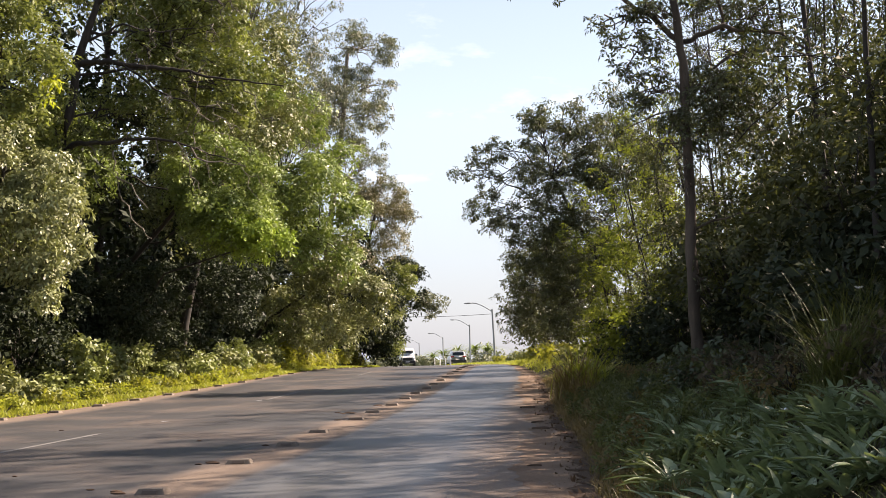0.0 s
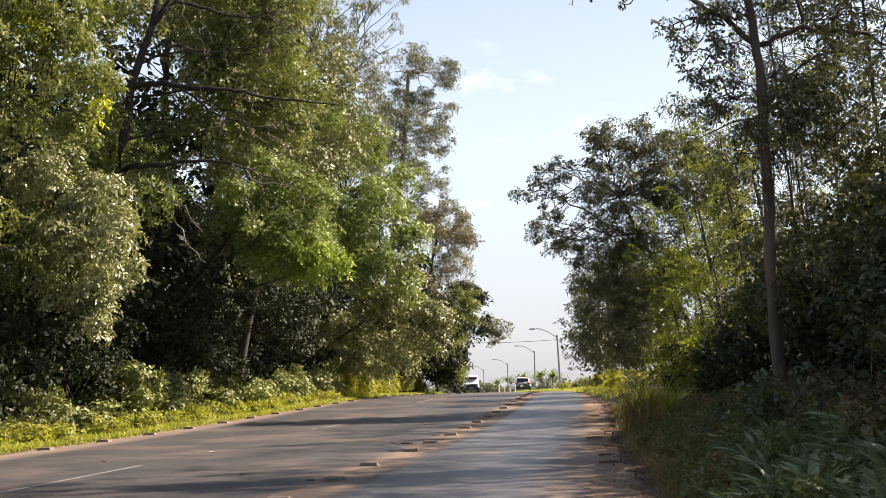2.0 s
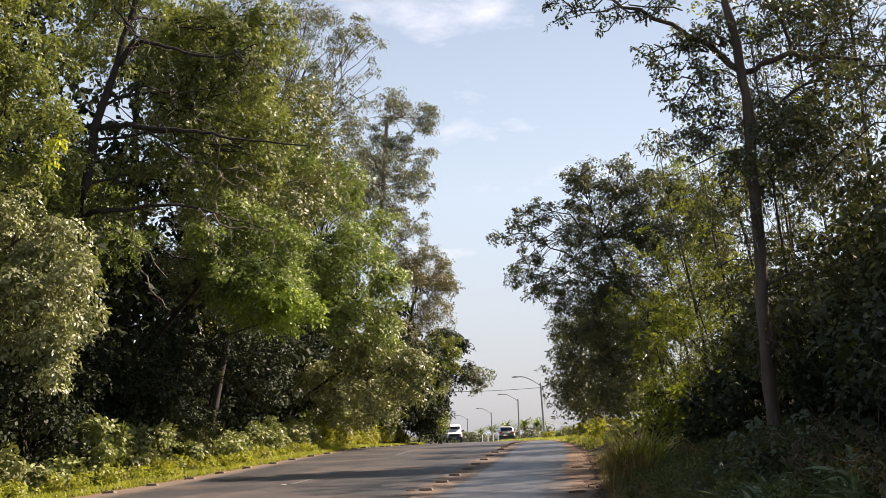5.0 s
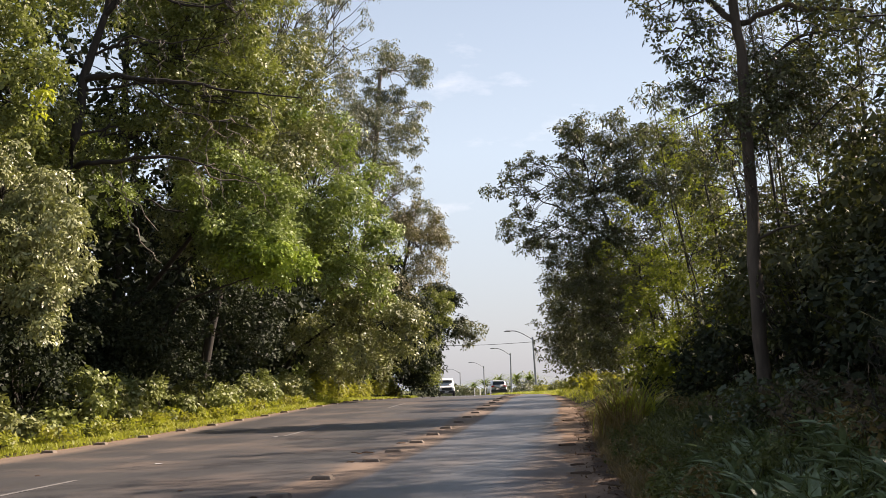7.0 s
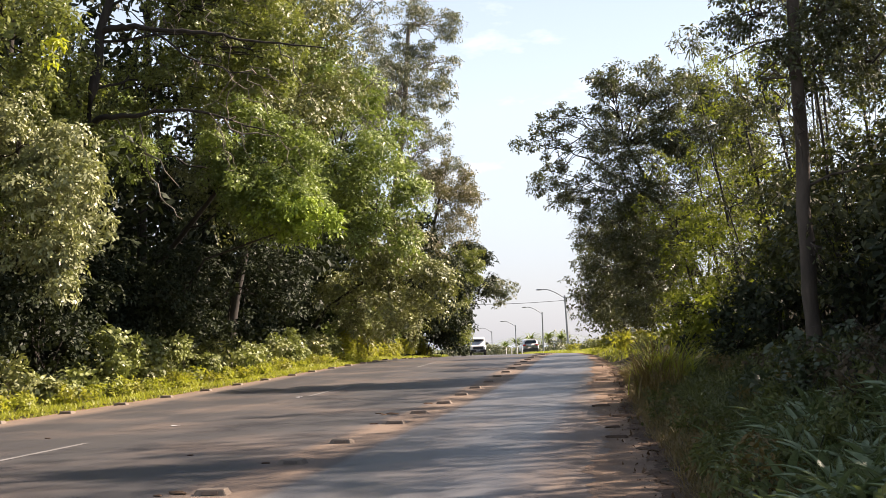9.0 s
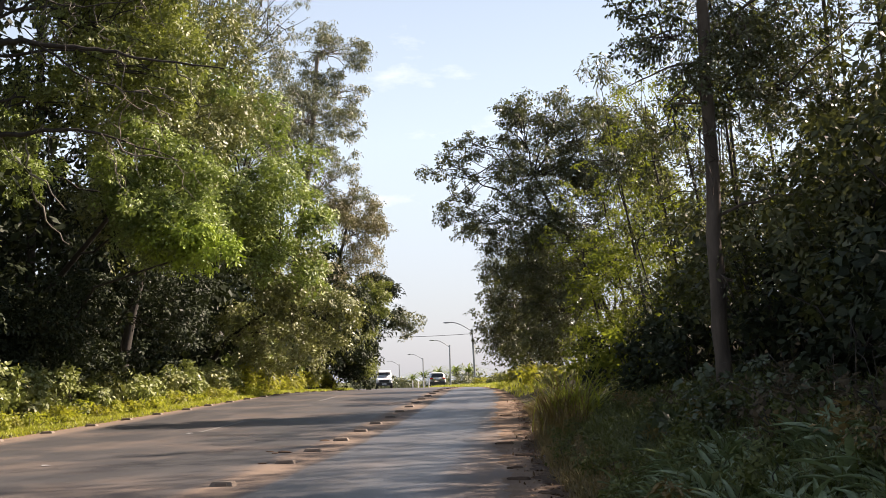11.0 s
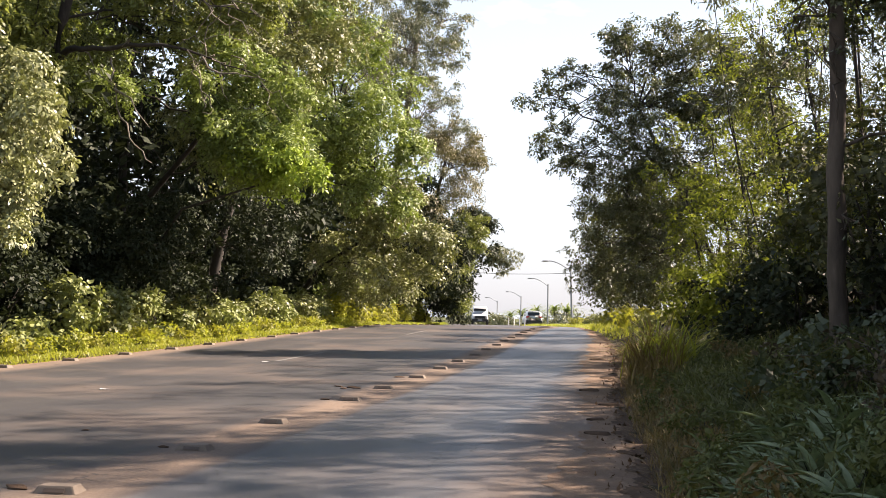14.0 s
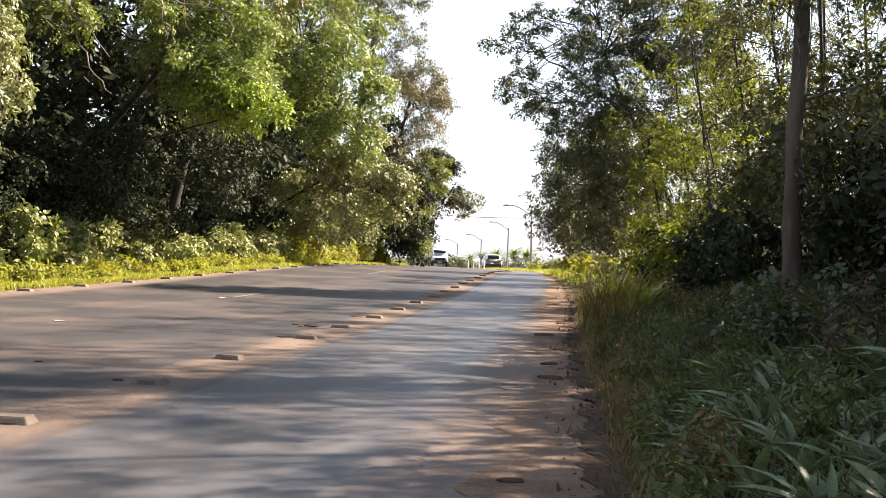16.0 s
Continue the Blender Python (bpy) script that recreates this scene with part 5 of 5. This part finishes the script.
def white_flower(x, y, h):
    z = float(ground_z(x, y))
    top = thing("white_flower", (x, y, z), "small white wild flower on a thin stem", "flower", "white flowers on the bank")
    tubes("stem", [(bent((0, 0, -0.02), (0.03, -0.04, h), 0.02, 6, 0.005), np.linspace(0.004, 0.0025, 6))], GRASS_SHADE, top, sides=4)
    for k in range(5):
        bm = bmesh.new()
        bmesh.ops.create_circle(bm, cap_ends=True, segments=8, radius=0.5)
        for v in bm.verts:
            v.co.z = 0.12 * (v.co.x + 0.5) ** 2 - 0.06 * abs(v.co.y)
        bmesh.ops.transform(bm, matrix=pose(0.03, -0.04, h, 0, 0, 72 * k) @ pose(0.022, 0, 0, 0, -25, 0) @ Matrix.Diagonal((0.04, 0.026, 0.04, 1)), verts=bm.verts)
        part("petal", bm, CAR_WHITE, top)


for x, y, h in ((2.45, 11.0, 0.85), (2.2, 11.2, 0.7), (2.35, 9.6, 0.3), (2.5, 9.8, 0.26), (3.1, 12.3, 0.6), (1.7, 10.4, 0.32)):
    white_flower(x, y, h)

# ---- lamps and poles beyond the crest ----


def street_lamp(x, y, top_z, lean=0.0):
    z = float(ground_z(x, y))
    top = thing("street_lamp", pose(x, y, z, 0, lean, 0), "grey steel street lamp with a curved arm", "street lamp", "street lamps along the road")
    h = top_z - z
    tubes("pole", [(np.array([(0, 0, -0.3), (0, 0, h * 0.5), (0, 0, h)]), [0.11, 0.1, 0.085])], STEEL, top, sides=10)
    t = np.linspace(0, 1, 9)
    arm = np.stack([-2.0 * t, t * 0, h - 0.25 + 0.95 * np.sin(t * np.pi / 2)], 1)
    tubes("arm", [(arm, np.full(9, 0.045))], STEEL, top, sides=8)
    bm = bmesh.new()
    bmesh.ops.create_uvsphere(bm, u_segments=12, v_segments=8, radius=0.5)
    bmesh.ops.transform(bm, matrix=pose(-2.25, 0, h + 0.69) @ Matrix.Diagonal((0.75, 0.26, 0.15, 1)), verts=bm.verts)
    part("lantern", bm, STEEL, top, "flat grey lantern head", smooth=True)
    return top


for x, y, zt, lean in ((-6.62, 107.8, 5.05, -2.0), (-12.58, 150, 4.55, 0), (-21.1, 195, 3.5, 0), (-30.5, 235, 2.85, 0), (-40, 275, 1.4, 0)):
    street_lamp(x, y, zt, lean)
tubes_ob = tubes("overhead_cable", [(bent((-6.7, 107.8, 4.6), (-20, 109, 4.9), -0.25, 14), np.full(14, 0.02))], BLACK, sides=5)
tagged(tubes_ob, "thin black cable strung from the lamp pole", "cable")
up = thing("utility_pole", (-14.5, 205, float(ground_z(-14.5, 205))), "weathered utility pole with a cross-arm", "utility pole")
hp = 0.9 - float(ground_z(-14.5, 205))
tubes("post", [(np.array([(0, 0, -0.3), (0, 0, hp)]), [0.2, 0.15])], CONCRETE, up, sides=9)
bm = bmesh.new()
bmesh.ops.create_cube(bm, size=1)
bmesh.ops.transform(bm, matrix=pose(0, 0, hp - 0.4) @ Matrix.Diagonal((3.2, 0.14, 0.16, 1)), verts=bm.verts)
part("cross_arm", bm, CONCRETE, up)
for k in range(4):
    y = 112 + 3.0 * k
    x = float(stud_line(y)) + 0.1
    mk = tubes("marker_post", [(np.array([(x, y, float(road_z(y)) - 0.05), (x, y, float(road_z(y)) + 0.75)]), [0.05, 0.045])], CAR_WHITE, sides=8)
    tagged(mk, "white marker post standing in the road's middle", "marker post", "white marker posts beyond the crest")

# ---- distance ----
for k in range(30):
    near = k < 16
    x = -36 + 1.6 * k + rng.uniform(-0.6, 0.6) if near else -140 + 9 * (k - 16) + rng.uniform(-2, 2)
    y = 205 + rng.uniform(-18, 30) if near else 300 + rng.uniform(-40, 60)
    g = float(ground_z(x, y))
    h = (rng.uniform(-1.1, 0.25) if near else rng.uniform(-1.5, 1.4)) - g
    # grey-green gum leaves stand in for haze over the distant trees
    tree("distant_tree", "distant tree in the lowland, greyed for haze", [(x, y, g), (x, y, g + h * 0.4), (x, y, g + h * 0.7)], 0.14,
         [(x, y, g + h * 0.55, 2.2 if near else 4.2, 2.0, h * 0.4, 14, 1.0 if near else 1.7)], LEAF_GUM, BARK, 0.34 if near else 0.8, per=5, dense=8 if near else 3, group="distant trees", limbs=False)


def palm(x, y, top_z):
    z = float(ground_z(x, y))
    top = thing("palm_tree", (x, y, z), "distant palm tree beyond the crest", "palm tree", "distant palms")
    h = top_z - z
    tubes("trunk", [(np.array([(0, 0, -0.2), (0.1, 0, h * 0.5), (0, 0, h)]), [0.22, 0.17, 0.13])], BARK, top, sides=8)
    roots = np.stack([rng.normal(0, 0.12, 46), rng.normal(0, 0.12, 46), np.full(46, h)], 1)
    ob = blades("frond", roots, 2.3, 0.34, 2.3, LEAF_MID, "", "", "", 6)
    tagged(ob, kind="stuff").parent = top


for x, y, zt in ((-20.6, 215, 0.7), (-17.6, 220, 1.1), (-23.6, 218, 0.2), (-14.9, 214, 0.9), (-26.4, 224, -0.4)):
    palm(x, y, zt)
# haze is painted into the hills' blue-grey base colour
HAZE = Mat("far hills tinted for haze")
hz = HAZE.noise(0.004, 5, 0.6, HAZE.coords())
HAZE_M = HAZE.finish(HAZE.ramp(hz, (0.3, (0.3, 0.36, 0.42)), (0.7, (0.4, 0.45, 0.5))), 1.0, spec=0.0)
hx = np.linspace(-1600, 1400, 120)
hzv = -14 + 7 * np.sin(hx * 0.004 + 1) + 6 * np.sin(hx * 0.011) + 3 * np.sin(hx * 0.03)
hv = np.concatenate([np.stack([hx, np.full(120, 2600.0), np.full(120, -60.0)], 1), np.stack([hx, np.full(120, 2700.0), hzv], 1)])
hq = [[j, j + 1, 121 + j, 120 + j] for j in range(119)]
tagged(solid("backdrop", np_mesh("backdrop", hv, hq), HAZE_M), "hills on the horizon, haze put into their blue-grey colour", "hills", kind="structure")


# ---- vehicles ----


def loft(sections, material, name, parent, label=""):
    """A body from cross-sections along its length: (y, half width low, half width high, z low, z shoulder, z high)."""
    ring = []
    for y, wl_, wh, z0, zs, z1 in sections:
        ring.append([(-wl_, y, z0 + 0.08), (-wl_, y, zs), (-wh, y, z1 - 0.05), (-wh + 0.1, y, z1), (wh - 0.1, y, z1), (wh, y, z1 - 0.05), (wl_, y, zs), (wl_, y, z0 + 0.08), (wl_ - 0.1, y, z0), (-wl_ + 0.1, y, z0)])
    v = np.array(ring).reshape(-1, 3)
    c = 10
    q = [[i * c + j, i * c + (j + 1) % c, (i + 1) * c + (j + 1) % c, (i + 1) * c + j] for i in range(len(ring) - 1) for j in range(c)]
    last = (len(ring) - 1) * c
    for b, flip in ((0, False), (last, True)):
        for qd in ([0, 1, 6, 7], [1, 2, 5, 6], [2, 3, 4, 5], [0, 7, 8, 9]):
            q.append([b + e for e in (qd if not flip else qd[::-1])])
    return solid(name, np_mesh(name, v, q), material, parent, label)


def box(name, size, at, material, parent, label="", bevel=0.02, rot=(0, 0, 0)):
    bm = bmesh.new()
    bmesh.ops.create_cube(bm, size=1)
    bmesh.ops.transform(bm, matrix=Matrix.Diagonal((*size, 1)), verts=bm.verts)
    if bevel:
        bmesh.ops.bevel(bm, geom=bm.edges[:], offset=min(bevel, min(size) * 0.3), segments=2, affect="EDGES")
    bmesh.ops.transform(bm, matrix=pose(*at, *rot), verts=bm.verts)
    return part(name, bm, material, parent, label)


def wheel(parent, x, y, r):
    bm = bmesh.new()
    bmesh.ops.create_cone(bm, cap_ends=True, segments=28, radius1=r, radius2=r, depth=0.22)
    bmesh.ops.bevel(bm, geom=[e for e in bm.edges if e.calc_face_angle(0) > 1], offset=0.05, segments=3, affect="EDGES")
    bmesh.ops.transform(bm, matrix=pose(x, y, r, 0, 90, 0), verts=bm.verts)
    w = part("wheel", bm, RUBBER, parent, "black tyre", smooth=True)
    bm = bmesh.new()
    bmesh.ops.create_cone(bm, cap_ends=True, segments=20, radius1=r * 0.62, radius2=r * 0.55, depth=0.235)
    bmesh.ops.transform(bm, matrix=pose(x, y, r, 0, 90, 0), verts=bm.verts)
    part("rim", bm, ALLOY, w)


def plate_bars(parent, y, z, sign):
    p = box("number_plate", (0.4, 0.02, 0.13), (0, y, z), PLATE, parent, "pale plate with dark bars", 0.004)
    for k in range(7):
        box("bar", (0.032, 0.006, 0.065), (-0.15 + 0.05 * k, y + sign * 0.013, z - 0.008), BLACK, p, bevel=0)


def suv(m):
    """The tail faces -y."""
    top = thing("white_suv", m, "white compact SUV driving away in the near lane", "car")
    loft([(-2.18, 0.8, 0.7, 0.55, 0.8, 0.95), (-2.12, 0.88, 0.78, 0.45, 0.85, 1.02), (-1.6, 0.91, 0.84, 0.3, 0.95, 1.06), (0, 0.91, 0.85, 0.26, 0.95, 1.06), (1.2, 0.91, 0.84, 0.26, 0.92, 1.05), (1.9, 0.88, 0.78, 0.35, 0.8, 0.98), (2.2, 0.74, 0.62, 0.5, 0.72, 0.86)], CAR_WHITE, "body", top)
    cab = loft([(-2.12, 0.8, 0.7, 1.0, 1.06, 1.12), (-1.97, 0.79, 0.62, 1.0, 1.35, 1.52), (-1.75, 0.8, 0.6, 1.0, 1.4, 1.6), (-1.2, 0.81, 0.62, 1.0, 1.4, 1.64), (0.2, 0.81, 0.62, 1.0, 1.4, 1.63), (0.75, 0.8, 0.6, 1.0, 1.3, 1.5), (1.3, 0.74, 0.6, 0.98, 1.05, 1.1)], CAR_WHITE, "cabin", top)
    box("rear_window", (1.26, 0.03, 0.36), (0, -2.065, 1.31), GLASS, cab, "dark rear window", 0.01, (-21, 0, 0))
    box("spoiler", (1.2, 0.3, 0.05), (0, -1.93, 1.575), CAR_WHITE, cab)
    for sx in (-1, 1):
        box("side_window", (0.02, 2.1, 0.34), (sx * 0.775, -0.3, 1.32), GLASS, cab, "dark side window", 0.005, (0, sx * 24, 0))
        box("tail_lamp", (0.36, 0.08, 0.16), (sx * 0.66, -2.14, 0.98), RED_LAMP, top, "red tail lamp")
        box("mirror", (0.2, 0.1, 0.14), (sx * 1.0, 0.85, 1.12), BLACK, top, "black door mirror", 0.03)
        box("roof_rail", (0.04, 1.9, 0.05), (sx * 0.58, -0.5, 1.66), BLACK, top, bevel=0.01)
        for y in (-1.32, 1.32):
            wheel(top, sx * 0.8, y, 0.35)
    box("bumper", (1.7, 0.12, 0.3), (0, -2.16, 0.5), BLACK, top, "black lower bumper", 0.04)
    plate_bars(top, -2.215, 0.86, -1)
    return top


def van(m):
    """The nose faces -y."""
    top = thing("white_van", m, "white boxy utility vehicle coming over the crest", "van")
    loft([(-1.95, 0.72, 0.68, 0.45, 0.7, 0.92), (-1.85, 0.8, 0.74, 0.35, 0.75, 1.0), (-0.9, 0.82, 0.76, 0.28, 0.8, 1.08), (1.9, 0.82, 0.78, 0.28, 0.85, 1.1), (2.0, 0.78, 0.74, 0.4, 0.85, 1.05)], CAR_WHITE, "body", top)
    cab = loft([(-0.95, 0.76, 0.7, 1.02, 1.06, 1.12), (-0.35, 0.77, 0.66, 1.02, 1.4, 1.72), (0.4, 0.78, 0.68, 1.02, 1.4, 1.84), (1.85, 0.78, 0.7, 1.02, 1.45, 1.84), (1.95, 0.76, 0.68, 1.02, 1.4, 1.78)], CAR_WHITE, "cabin", top)
    box("windscreen", (1.26, 0.03, 0.66), (0, -0.68, 1.4), GLASS, cab, "dark windscreen", 0.01, (46, 0, 0))
    for sx in (-1, 1):
        box("side_window", (0.02, 0.8, 0.36), (sx * 0.755, 0.1, 1.4), GLASS, cab, "dark side window", 0.005, (0, sx * 10, 0))
        box("headlamp", (0.24, 0.08, 0.16), (sx * 0.63, -1.92, 0.78), CLEAR_LAMP, top, "clear headlamp")
        box("mirror", (0.18, 0.1, 0.2), (sx * 0.94, -0.6, 1.18), BLACK, top, "black door mirror", 0.03)
        for y in (-1.25, 1.3):
            wheel(top, sx * 0.72, y, 0.31)
    box("grille", (1.0, 0.06, 0.24), (0, -1.965, 0.74), BLACK, top, "wide dark grille", 0.01)
    box("bumper", (1.6, 0.14, 0.26), (0, -1.95, 0.46), BLACK, top, "black front bumper", 0.04)
    plate_bars(top, -2.03, 0.47, -1)
    return top


suv(pose(-12.3, 128, float(road_z(128)), 0, 0, 12))
van(pose(-16.6, 119, float(road_z(119)), 0, 0, 9))
